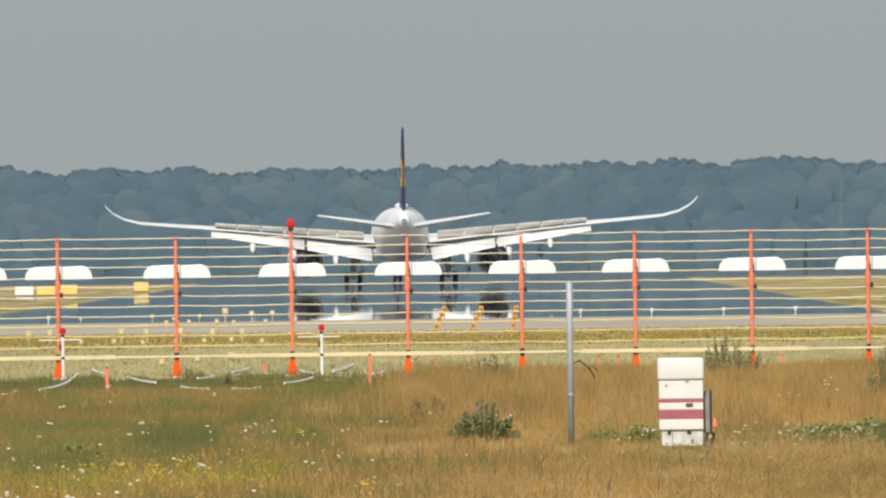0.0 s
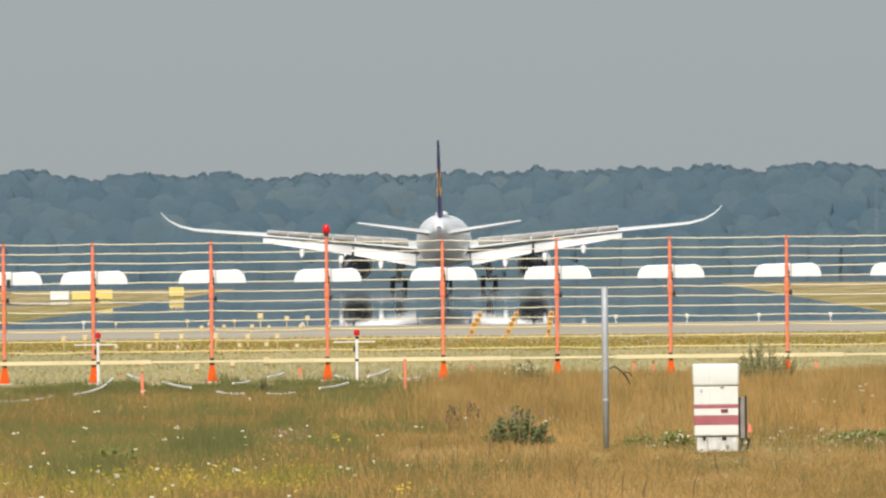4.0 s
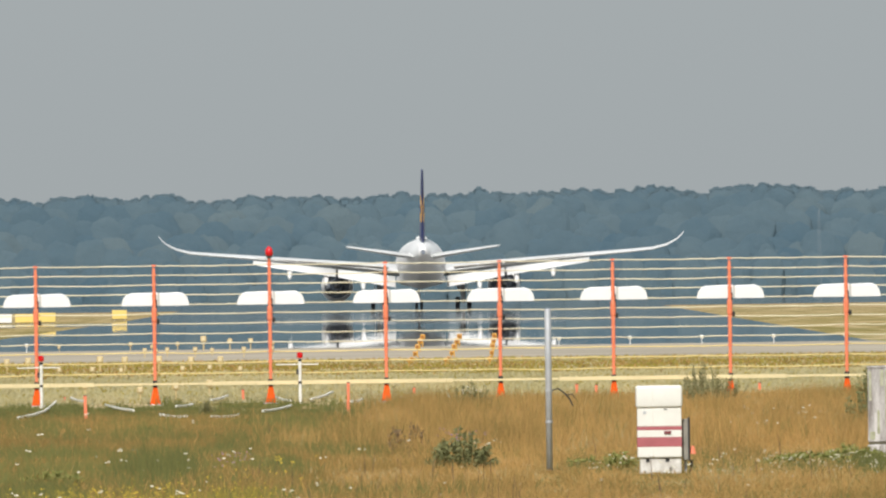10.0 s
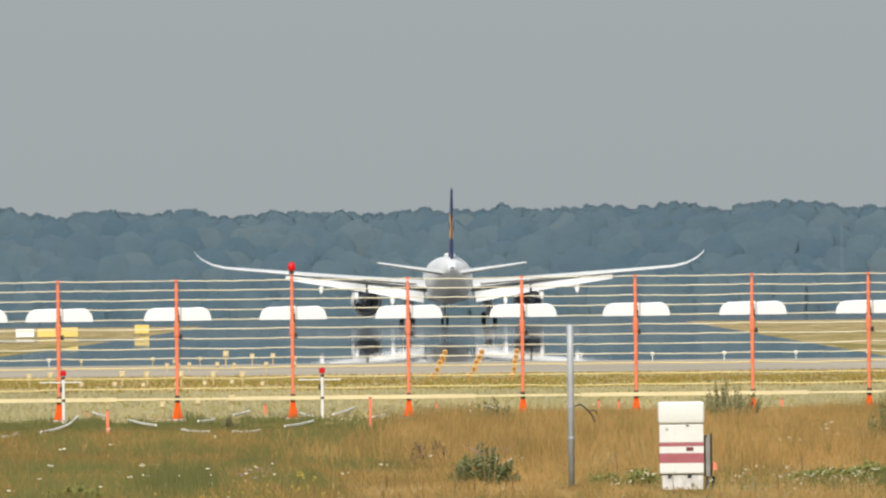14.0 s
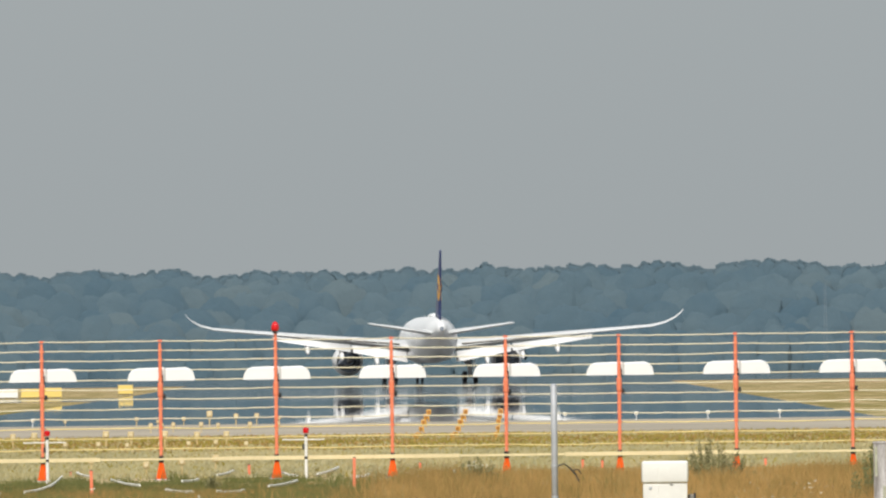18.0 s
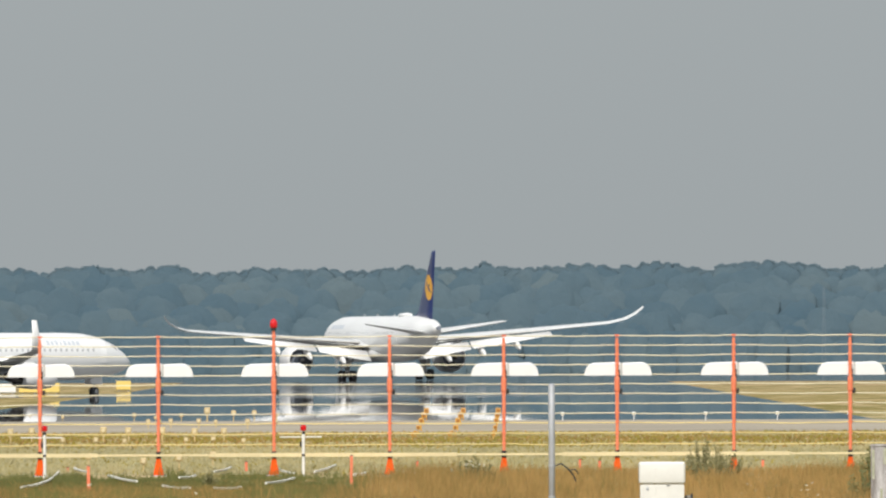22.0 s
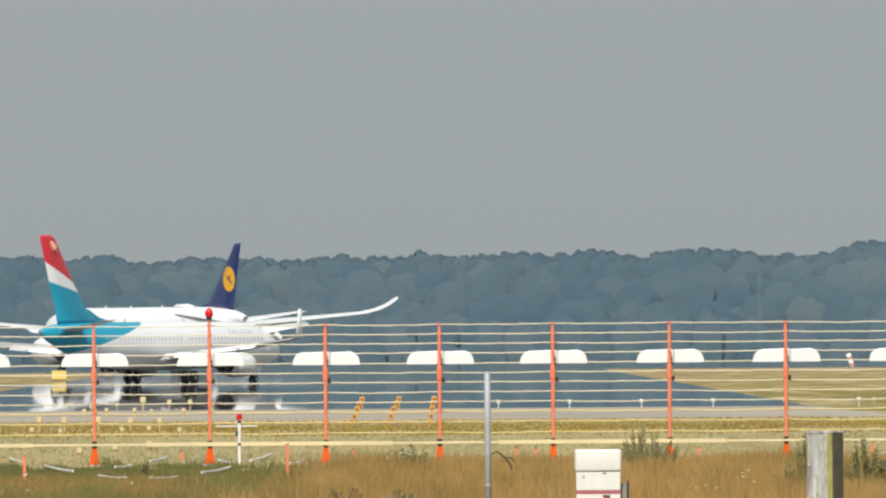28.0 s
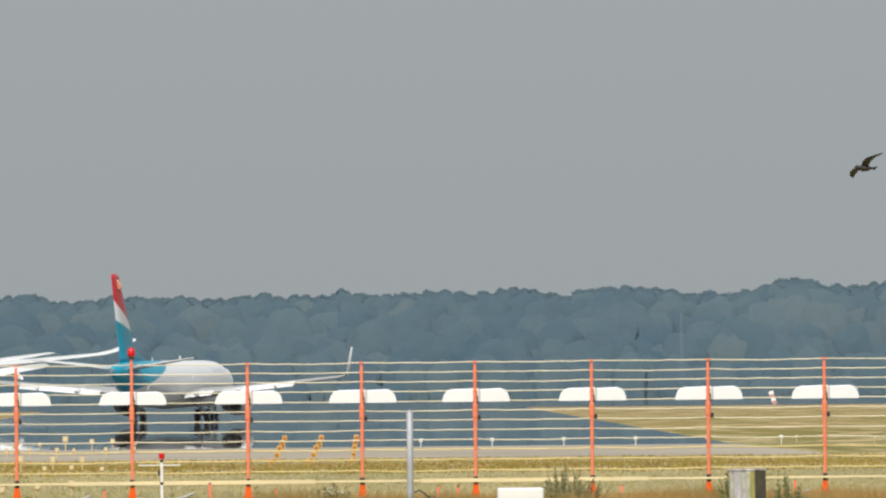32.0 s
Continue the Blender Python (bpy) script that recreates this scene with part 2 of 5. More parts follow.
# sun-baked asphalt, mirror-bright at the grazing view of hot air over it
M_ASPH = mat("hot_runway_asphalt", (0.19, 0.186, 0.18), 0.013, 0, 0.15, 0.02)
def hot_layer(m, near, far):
    """Stands in for the mirage: the paving's own roughness mirrors sharply close by and blurs with distance."""
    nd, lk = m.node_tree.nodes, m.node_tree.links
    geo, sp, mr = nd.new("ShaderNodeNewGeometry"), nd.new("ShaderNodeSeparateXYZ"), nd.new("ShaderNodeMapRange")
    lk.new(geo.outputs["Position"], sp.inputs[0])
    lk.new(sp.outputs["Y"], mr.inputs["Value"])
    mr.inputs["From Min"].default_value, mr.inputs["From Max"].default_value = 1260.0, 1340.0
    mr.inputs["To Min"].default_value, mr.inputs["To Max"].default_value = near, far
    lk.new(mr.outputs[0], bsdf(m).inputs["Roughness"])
    # past its near end the flat paving's shading normal tips away, lowering mirrored images
    bend, vec, tilt = nd.new("ShaderNodeMapRange"), nd.new("ShaderNodeCombineXYZ"), nd.new("ShaderNodeVectorMath")
    lk.new(sp.outputs["Y"], bend.inputs["Value"])
    bend.inputs["From Min"].default_value, bend.inputs["From Max"].default_value, bend.inputs["To Max"].default_value = 900.0, 1020.0, 0.00045
    lk.new(bend.outputs[0], vec.inputs["Y"])
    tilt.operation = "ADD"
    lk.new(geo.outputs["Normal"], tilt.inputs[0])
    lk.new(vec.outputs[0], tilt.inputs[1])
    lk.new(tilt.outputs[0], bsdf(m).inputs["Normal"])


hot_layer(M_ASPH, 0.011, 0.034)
M_PAD = mat("sandy_concrete_pad", (0.42, 0.375, 0.30), 0.9, 0, 0.12, 0.06, 0, (0.29, 0.26, 0.21), 20, 0, 0.0)


def ground_material():
    m = mat("field_grass_ground", (0.34, 0.29, 0.11), 0.95, 0, 0.2, 0.09, 0, (0.17, 0.17, 0.055), 25, 0, 0.0)
    nd, lk = m.node_tree.nodes, m.node_tree.links
    b = bsdf(m)
    old = b.inputs["Base Color"].links[0].from_socket
    geo, sp = nd.new("ShaderNodeNewGeometry"), nd.new("ShaderNodeSeparateXYZ")
    lk.new(geo.outputs["Position"], sp.inputs[0])
    st = nd.new("ShaderNodeTexNoise")
    st.inputs["Scale"].default_value, st.inputs["Detail"].default_value = 0.02, 3
    lk.new(geo.outputs["Position"], st.inputs["Vector"])
    add = nd.new("ShaderNodeMath")
    add.operation = "MULTIPLY_ADD"
    add.inputs[1].default_value = 70.0
    lk.new(st.outputs["Fac"], add.inputs[0])
    lk.new(sp.outputs["Y"], add.inputs[2])
    ramp = nd.new("ShaderNodeValToRGB")
    div = nd.new("ShaderNodeMath")
    div.operation = "DIVIDE"
    div.inputs[1].default_value = 2400.0
    lk.new(add.outputs[0], div.inputs[0])
    lk.new(div.outputs[0], ramp.inputs["Fac"])
    e = ramp.color_ramp.elements
    e[0].position, e[0].color = 0.15, (0.19, 0.13, 0.05, 1)
    e[1].position, e[1].color = 0.165, (0.47, 0.44, 0.265, 1)
    for p, c in ((0.20, (0.41, 0.37, 0.20)), (0.22, (0.30, 0.25, 0.06)), (0.25, (0.36, 0.29, 0.085)), (0.275, (0.20, 0.19, 0.05)),
                 (0.30, (0.32, 0.30, 0.14)), (0.36, (0.34, 0.32, 0.19)), (0.42, (0.22, 0.19, 0.075)), (0.5, (0.34, 0.25, 0.12)), (0.62, (0.37, 0.28, 0.15)), (0.8, (0.46, 0.33, 0.22))):
        n = e.new(p)
        n.color = (*c, 1)
    mx = nd.new("ShaderNodeMix")
    mx.data_type = "RGBA"
    mx.inputs["Factor"].default_value = 0.72
    lk.new(old, mx.inputs["A"])
    lk.new(ramp.outputs["Color"], mx.inputs["B"])
    # long uneven swathes and small dark tussocks
    last = mx.outputs["Result"]
    for size, lo, hi, tint, amount in (((0.16, 0.05, 1.0), 0.46, 0.6, (0.17, 0.135, 0.034), 0.8), ((1.6, 0.45, 1.0), 0.47, 0.62, (0.15, 0.12, 0.035), 0.7), ((0.9, 0.25, 1.0), 0.54, 0.66, (0.52, 0.45, 0.25), 0.45), ((7.0, 1.8, 1.0), 0.5, 0.66, (0.16, 0.14, 0.05), 0.35),
                                       ((0.13, 0.016, 1.0), 0.48, 0.58, (0.17, 0.155, 0.06), 0.75), ((0.3, 0.03, 1.0), 0.52, 0.60, (0.56, 0.43, 0.26), 0.7)):
        mp, sn, rg, mm = nd.new("ShaderNodeMapping"), nd.new("ShaderNodeTexNoise"), nd.new("ShaderNodeMapRange"), nd.new("ShaderNodeMix")
        mp.inputs["Scale"].default_value = size
        sn.inputs["Scale"].default_value, sn.inputs["Detail"].default_value = 1.0, 4
        lk.new(geo.outputs["Position"], mp.inputs["Vector"])
        lk.new(mp.outputs[0], sn.inputs["Vector"])
        rg.inputs["From Min"].default_value, rg.inputs["From Max"].default_value, rg.inputs["To Max"].default_value = lo, hi, amount
        lk.new(sn.outputs["Fac"], rg.inputs["Value"])
        mm.data_type = "RGBA"
        near, mul = nd.new("ShaderNodeMapRange"), nd.new("ShaderNodeMath")
        near.inputs["From Min"].default_value, near.inputs["From Max"].default_value = 700.0, 1000.0
        near.inputs["To Min"].default_value, near.inputs["To Max"].default_value = 1.0, 0.7
        lk.new(sp.outputs["Y"], near.inputs["Value"])
        mul.operation = "MULTIPLY"
        lk.new(near.outputs[0], mul.inputs[0])
        lk.new(rg.outputs[0], mul.inputs[1])
        lk.new(mul.outputs[0], mm.inputs["Factor"])
        lk.new(last, mm.inputs["A"])
        mm.inputs["B"].default_value = (*tint, 1)
        last = mm.outputs["Result"]
    lk.new(last, b.inputs["Base Color"])
    return m


M_GROUND = ground_material()
streaky(M_CONC, 2.2, 0.35)
streaky(M_MOSS, 1.5, 0.3)
streaky(M_CABB, 1.0, 0.6)
leafy(M_WOODS, 0.3)
leafy(M_WOODL, 0.45)
leafy(M_WOODP, 0.3)
feathered(M_WOODP, 0.6, ((0.26, 1.0), (1.3, 0.3)))
feathered(M_WOODS, 0.66, ((0.26, 1.0), (1.3, 0.3)))
feathered(M_WOODL, 0.55, ())
for leaf_mat in (M_GRASSR, M_GRASSB, M_GRASSG, M_GRASSV, M_GRASSY, M_GRASSP, M_STRAW, M_LEAF):
    leafy(leaf_mat, 0.35)


# ---- mesh tools ----
def mesh_of(name, bm, material, smooth=False):
    me = bpy.data.meshes.new(name)
    bm.to_mesh(me)
    bm.free()
    me.materials.append(material)
    if smooth:
        for p in me.polygons:
            p.use_smooth = True
    return me


def part(name, bm, material, parent=None, label="", smooth=False):
    """Links a bmesh as one mesh object under a thing or a part."""
    ob = new(name, mesh_of(name, bm, material, smooth))
    ob.parent = parent
    if label:
        ob["label"] = label
    return ob


def raw(name, verts, faces, material, parent=None, smooth=False):
    me = bpy.data.meshes.new(name)
    me.from_pydata(verts, [], faces)
    me.materials.append(material)
    if smooth:
        for p in me.polygons:
            p.use_smooth = True
    ob = new(name, me)
    ob.parent = parent
    return ob


def box(x0, x1, y0, y1, z0, z1, bevel=0.0, seg=2, bm=None):
    out = bm or bmesh.new()
    r = bmesh.ops.create_cube(out, size=1)
    bmesh.ops.scale(out, vec=(x1 - x0, y1 - y0, z1 - z0), verts=r["verts"])
    bmesh.ops.translate(out, vec=((x0 + x1) / 2, (y0 + y1) / 2, (z0 + z1) / 2), verts=r["verts"])
    if bevel:
        es = list({e for v in r["verts"] for e in v.link_edges})
        bmesh.ops.bevel(out, geom=es, offset=bevel, segments=seg, affect="EDGES", profile=0.5)
    return out


def loft(rings, caps=True, bm=None):
    """A skin through rings of equal point count."""
    out = bm or bmesh.new()
    rows = [[out.verts.new(p) for p in r] for r in rings]
    n = len(rows[0])
    for a, b in zip(rows, rows[1:]):
        for i in range(n):
            out.faces.new((a[i], a[(i + 1) % n], b[(i + 1) % n], b[i]))
    if caps:
        out.faces.new(rows[0][::-1])
        out.faces.new(rows[-1])
    bmesh.ops.recalc_face_normals(out, faces=out.faces)
    return out


def ring_y(y, cx, cz, rx, rz, n=24):
    return [(cx + rx * math.sin(2 * math.pi * i / n), y, cz + rz * math.cos(2 * math.pi * i / n)) for i in range(n)]


def tube(points, radius, n=8, bm=None):
    """A round rod through points; radius is one number or one per point."""
    rings = []
    for i, p in enumerate(points):
        a, b = Vector(points[max(i - 1, 0)]), Vector(points[min(i + 1, len(points) - 1)])
        q = (b - a).to_track_quat("Z", "Y")
        r = radius[i] if isinstance(radius, (list, tuple)) else radius
        rings.append([tuple(Vector(p) + q @ Vector((r * math.cos(2 * math.pi * k / n), r * math.sin(2 * math.pi * k / n), 0))) for k in range(n)])
    return loft(rings, True, bm)


def foil(le, te, thick, side=1):
    """A wing section from leading edge to trailing edge."""
    le, te = Vector(le), Vector(te)
    out = []
    for s, h in ((0, 0), (0.05, 0.35), (0.2, 0.55), (0.45, 0.5), (0.75, 0.25), (1, 0.02), (1, -0.02), (0.75, -0.18), (0.45, -0.42), (0.2, -0.4), (0.05, -0.28)):
        p = le.lerp(te, s)
        out.append((p.x, p.y, p.z + h * thick))
    return out


def foil_side(y0, y1, z, thick):
    """A fin section: a thin lens across x, lying at height z."""
    out = []
    for s, h in ((0, 0), (0.06, 0.35), (0.3, 0.5), (0.65, 0.35), (1, 0.03), (1, -0.03), (0.65, -0.35), (0.3, -0.5), (0.06, -0.35)):
        out.append((h * thick, y0 + (y1 - y0) * s, z))
    return out


def at(u, v, d):
    """The place at distance d in the direction (u, v) of the plan."""
    return Vector((u * d / PX, d, 3.3 - (v - HZ) * d / PX))


def ground_z(y):
    t = min(max((y - 400.0) / 330.0, 0), 1)
    return 0.85 * (1 - t * t * (3 - 2 * t))


# ---- setting ----
def build_ground():
    ys = [-300, -100, 0, 60, 120, 180, 240, 300, 350, 400] + [400 + 22 * i for i in range(1, 16)] + [760, 900, 1200, 1700, 2400, 3200, 4200, 6000]
    xs = [-4000, -1500, -500, -150, -40, 0, 40, 150, 500, 1500, 4000]
    verts = [(x, y, ground_z(y) - (0.05 if y > 735 else 0)) for y in ys for x in xs]
    n = len(xs)
    faces = [(j * n + i, j * n + i + 1, (j + 1) * n + i + 1, (j + 1) * n + i) for j in range(len(ys) - 1) for i in range(n - 1)]
    g = raw("ground", verts, faces, M_GROUND, None, True)
    tagged(g, "dry summer grass field, tan and olive, sloping gently to the runway", "ground", kind="structure")


def slab(name, corners, z0, z1, material, label, cat):
    bm = bmesh.new()
    lo = [bm.verts.new((x, y, z0)) for x, y in corners]
    hi = [bm.verts.new((x, y, z1)) for x, y in corners]
    n = len(lo)
    bm.faces.new(hi)
    for i in range(n):
        bm.faces.new((lo[i], lo[(i + 1) % n], hi[(i + 1) % n], hi[i]))
    bmesh.ops.recalc_face_normals(bm, faces=bm.faces)
    ob = part(name, bm, material)
    return tagged(ob, label, cat, kind="structure")


def build_paving():
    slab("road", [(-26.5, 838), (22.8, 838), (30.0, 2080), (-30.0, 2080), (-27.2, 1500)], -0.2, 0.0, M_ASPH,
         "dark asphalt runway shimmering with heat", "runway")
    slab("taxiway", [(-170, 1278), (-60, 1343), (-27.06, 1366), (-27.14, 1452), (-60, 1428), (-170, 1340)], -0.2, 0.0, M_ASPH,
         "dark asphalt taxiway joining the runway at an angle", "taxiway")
    # only the turn-off is known; paving beyond is added to mirror the woods
    slab("far_paving", [(-900, 2080), (900, 2080), (900, 3230), (-900, 3230)], -0.2, 0.0, M_ASPH,
         "dark asphalt taxiway beyond the runway, with paving added to carry the mirage", "taxiway")
    slab("pavement", [(-60, 716), (23.5, 712), (22.8, 838), (-60, 838)], -0.2, 0.03, M_PAD,
         "pale sandy concrete pad at the runway's end", "pavement")


build_ground()
build_paving()


# ---- far woods ----
SKY = ((-1400, -140), (-1100, -150), (-900, -146), (-784, -160), (-724, -148), (-664, -139), (-614, -148), (-584, -152), (-544, -144), (-494, -145), (-449, -155),
       (-419, -141), (-364, -139), (-334, -137), (-304, -147), (-254, -141), (-184, -145), (-124, -137), (-84, -145), (-24, -149), (16, -145),
       (76, -148), (116, -149), (186, -142), (216, -149), (276, -152), (326, -144), (396, -152), (456, -149), (471, -141), (516, -143), (546, -154),
       (616, -157), (666, -148), (696, -142), (784, -143), (830, -148), (905, -168), (945, -160), (1000, -150), (1080, -164), (1150, -150), (1300, -158), (1600, -150))


M_MAST = mat("dull_grey_mast_steel", (0.22, 0.26, 0.29), 0.6, 0.1, 0.1, 1)


def build_woods():
    rnd = random.Random(5)
    verts, faces = [], []
    xs, vs = [a for a, _ in SKY], [b for _, b in SKY]

    lv, lf, pv, pf = [], [], [], []

    def clump(c, n, r):
        """a ragged leaf cluster lying along the crown's skin"""
        a = (n + Vector((rnd.gauss(0, 0.13), rnd.gauss(0, 0.13), rnd.gauss(0, 0.13)))).normalized()
        b = a.orthogonal().normalized()
        bb = a.cross(b)
        k, m = len(lv), rnd.choice((5, 6, 7))
        for i in range(m):
            w = 2 * math.pi * i / m
            q = r * rnd.uniform(0.6, 1.25)
            lv.append(tuple(c + b * (q * math.cos(w)) + bb * (q * math.sin(w))))
        lf.append(tuple(range(k, k + m)))

    def crown(cx, cy, top, rad, low, skyline, verts, faces):
        """one tree head: a lumpy skin of boughs with small leaf clusters on it"""
        h = (top - low) / 2
        cz, ox = low + h, rnd.uniform(0, 900)
        turn = [math.pi + math.pi * q / 34 for q in range(35)] + [math.pi * q / 8 for q in range(1, 8)]
        nu, nv, k = len(turn), 24, len(verts)
        for i in range(nv):
            a = math.pi * (i + 0.35) / (nv - 0.3)
            for w in turn:
                d = Vector((math.sin(a) * math.cos(w), math.sin(a) * math.sin(w), math.cos(a)))
                f = (1 + 0.19 * noise.noise(d * 1.7 + Vector((ox, 0, 0))) + 0.085 * noise.noise(d * 4.2 + Vector((ox, 5, 0)))
                     + 0.045 * noise.noise(d * 9.0 + Vector((ox, 9, 0))) + 0.022 * noise.noise(d * 17.0 + Vector((ox, 2, 0))))
                verts.append((cx + rad * d.x * f, cy + rad * 0.5 * d.y * f, cz + h * d.z * f))
                if skyline and d.z > 0.15 and abs(d.y) < 0.12:
                    for _ in range(5):
                        q = f * rnd.uniform(1.0, 1.03)
                        clump(Vector((cx + rad * d.x * q + rnd.uniform(-0.35, 0.35), cy + rad * 0.5 * d.y * f + rnd.uniform(-0.05, 0.05), cz + h * d.z * q + rnd.uniform(-0.12, 0.22))),
                              Vector((0, -1, 0.3)).normalized(), rnd.uniform(0.10, 0.26))
        faces.append(tuple(range(k, k + nu)))
        for i in range(nv - 1):
            for j in range(nu):
                faces.append((k + i * nu + j, k + i * nu + nu + j, k + i * nu + nu + (j + 1) % nu, k + i * nu + (j + 1) % nu))

    # back rows make the skyline, lower rows and undergrowth stand in front of it
    for row, (dist, drop, step, rmin, rmax) in enumerate(((3330, 0.0, 24, 2.4, 4.6), (3322, 1.6, 44, 4.2, 6.5), (3313, 4.4, 48, 4.5, 7.0), (3305, 7.4, 46, 4.4, 6.6), (3297, 10.4, 42, 4.0, 6.0), (3290, 13.2, 38, 3.6, 5.2), (3283, 16.0, 40, 3.2, 4.4), (3277, 18.5, 24, 2.8, 3.6))):
        u = -1350.0
        while u < 1560:
            v = np.interp(u, xs, vs)
            top = 3.3 - (v - HZ) * dist / PX - drop * rnd.uniform(0.7, 1.2) + (rnd.uniform(-0.75, -0.05) if row == 0 else 0)
            rad = rnd.uniform(rmin, rmax)
            top = max(top, 3.0)
            light = 1 <= row <= 4 and rnd.random() < 0.13
            crown(u * dist / PX, dist + rnd.uniform(-5, 5) - 3 * light, top, rad, (-3.0 if row > 4 else max(-1.0, top - rad * 2.4)), row < 1, pv if light else verts, pf if light else faces)
            u += step * rnd.uniform(0.7, 1.3)
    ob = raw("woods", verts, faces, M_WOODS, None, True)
    tagged(ob, "deciduous woods far beyond the airfield, haze tinted into their blue-green", "trees", kind="stuff")
    tagged(raw("pale_trees", pv, pf, M_WOODP, None, True), "paler grey-green, haze-tinted tree crowns among the far woods", "trees", kind="stuff")
    tagged(raw("woods_leaves", lv, lf, M_WOODL, None, False), "haze-tinted leaf clusters on the crowns of the far woods", "leaves", kind="stuff")
    # trunks as one understorey band of stems
    bm_v, bm_f = [], []
    for i in range(120):
        x, y = rnd.uniform(-150, 175), rnd.uniform(3318, 3332)
        r, k = rnd.uniform(0.2, 0.45), len(bm_v)
        for z, q in ((-0.2, r * 1.3), (rnd.uniform(6, 9), r * 0.6)):
            for j in range(5):
                w = 2 * math.pi * j / 5
                bm_v.append((x + q * math.cos(w), y + q * math.sin(w), z))
        for j in range(5):
            bm_f.append((k + j, k + (j + 1) % 5, k + 5 + (j + 1) % 5, k + 5 + j))
    tagged(raw("tree_trunks", bm_v, bm_f, M_TRUNK), "haze-tinted tree trunks standing under the far woods", "trees", kind="stuff")
    # a thin lattice mast above the trees
    mast = new("radio_mast")
    mast.location = (at(705, 0, 3240).x, 3240, 0)
    for sx in (-0.35, 0.35):
        part("leg", tube([(sx, 0, 0), (sx * 0.4, 0, 16.5)], 0.028, 5), M_MAST, mast)
    for i in range(9):
        z = 1.5 + i * 1.7
        part("brace", tube([(-0.35 * (1 - z / 28), 0, z), (0.35 * (1 - z / 28), 0, z + 0.9)], 0.022, 4), M_MAST, mast)
    tagged(mast, "thin pale lattice radio mast before the woods", "mast")


build_woods()


# ---- localizer antenna fence ----
LOC = 340.0
POSTS = (-841, -683, -473.5, -269, -64, 138, 338.5, 545, 751, 957, 1156)


def build_antenna_row():
    g0 = ground_z(LOC)
    radome0 = None
    for i, u in enumerate(POSTS):
        x = u * LOC / PX
        lamp = u in (-269, 1156)
        mast = new("antenna_mast")
        mast.location = (x, LOC, g0)
        top = 2.87 if lamp else 2.805
        bm = bmesh.new()
        # a round steel mast, thicker in the middle, with a collar where the rods pass
        tube([(0, 0, 0.42), (0, 0, 1.15)], [0.033, 0.033], 10, bm)
        tube([(0, 0, 1.15), (0, 0, 1.95)], [0.037, 0.037], 10, bm)
        part("lower_tube", bm, M_ORANGE, mast)
        part("upper_tube", tube([(0, 0, 1.95), (0, 0, top - 0.1), (0, 0, top)], [0.034, 0.032, 0.026], 10), M_ORANGE, mast)
        part("collar", tube([(0, 0, 1.70), (0, 0, 1.72), (0, 0, 1.97), (0, 0, 1.99)], [0.042, 0.053, 0.053, 0.042], 10), M_ORANGE, mast)
        part("joint", tube([(0, 0, 0.36), (0, 0, 0.50)], [0.05, 0.046], 10), M_BLACK, mast)
        part("bracket", box(0.045, 0.11, 0.0, 0.10, 1.66, 1.76, 0.01), M_BLACK, mast)
        foot = [[(q * sx, q * sy * 0.8, z) for sx, sy in ((-1, -1), (1, -1), (1, 1), (-1, 1))] for z, q in ((0.0, 0.115), (0.03, 0.105), (0.36, 0.04))]
        part("foot", loft(foot), M_CONE, mast, "flared orange steel foot")
        part("base_plate", box(-0.16, 0.16, -0.14, 0.14, -0.05, 0.015, 0.006), M_GALV, mast)
        for z in ROD_Z:
            part("clamp", box(-0.040, 0.040, -0.036, 0.2, z - g0 - 0.022, z - g0 + 0.022), M_ORANGE, mast)
        tagged(mast, "orange-red painted steel mast with flared foot carrying cream rods", "mast", "antenna masts")
        if lamp:
            lampo = new("obstruction_lamp")
            lampo.location = (x, LOC, g0 + top)
            part("stem", tube([(0, 0, 0), (0, 0, 0.1)], 0.03, 8), M_ORANGE, lampo)
            part("base", tube([(0, 0, 0.1), (0, 0, 0.15)], 0.055, 12), M_BLACK, lampo)
            part("globe", tube([(0, 0, 0.15), (0, 0, 0.19), (0, 0, 0.27), (0, 0, 0.32), (0, 0, 0.345)], [0.06, 0.082, 0.078, 0.05, 0.015], 14), M_LAMP, lampo, "red glass globe", True)
            tagged(lampo, "red glass obstruction lamp on top of a mast", "lamp", "obstruction lamps")
        if i < len(POSTS) - 1:
            place = pose(x + (0.1 if i == 0 else 0.02), LOC + 0.155, g0 + 2.03)
            if radome0 is None:
                radome0 = new("antenna_radome")
                w = 0.69
                prof = [(-w, 0.0), (-w + 0.01, 0.08), (-w + 0.04, 0.16), (-w + 0.1, 0.225), (-w + 0.19, 0.26), (w - 0.19, 0.275), (w - 0.1, 0.24), (w - 0.035, 0.17), (w - 0.005, 0.08), (w, 0.0)]
                for nm, lo, hi in (("left_shell", -w, 0.05), ("right_shell", 0.09, w)):
                    p2 = [(min(max(px, lo), hi), pz) for px, pz in prof]
                    part(nm, loft([[(px, y, pz * s) for px, pz in p2] for y, s in ((-0.105, 0.90), (-0.085, 0.985), (-0.06, 1.0), (-0.02, 1.0), (0.01, 0.95))]), M_RADOME, radome0)
                part("band", box(0.05, 0.09, -0.103, 0.008, 0.005, 0.262), M_SEAM, radome0, "grey band round the middle")
                part("bracket", box(-0.04, 0.04, -0.14, -0.06, -0.05, 0.12), M_BLACK, radome0)
                tagged(radome0, "white fibreglass antenna housing with rounded shoulders on a mast", "antenna", "antenna housings")
                radome0.matrix_world = place
            else:
                copy_thing(radome0, place)
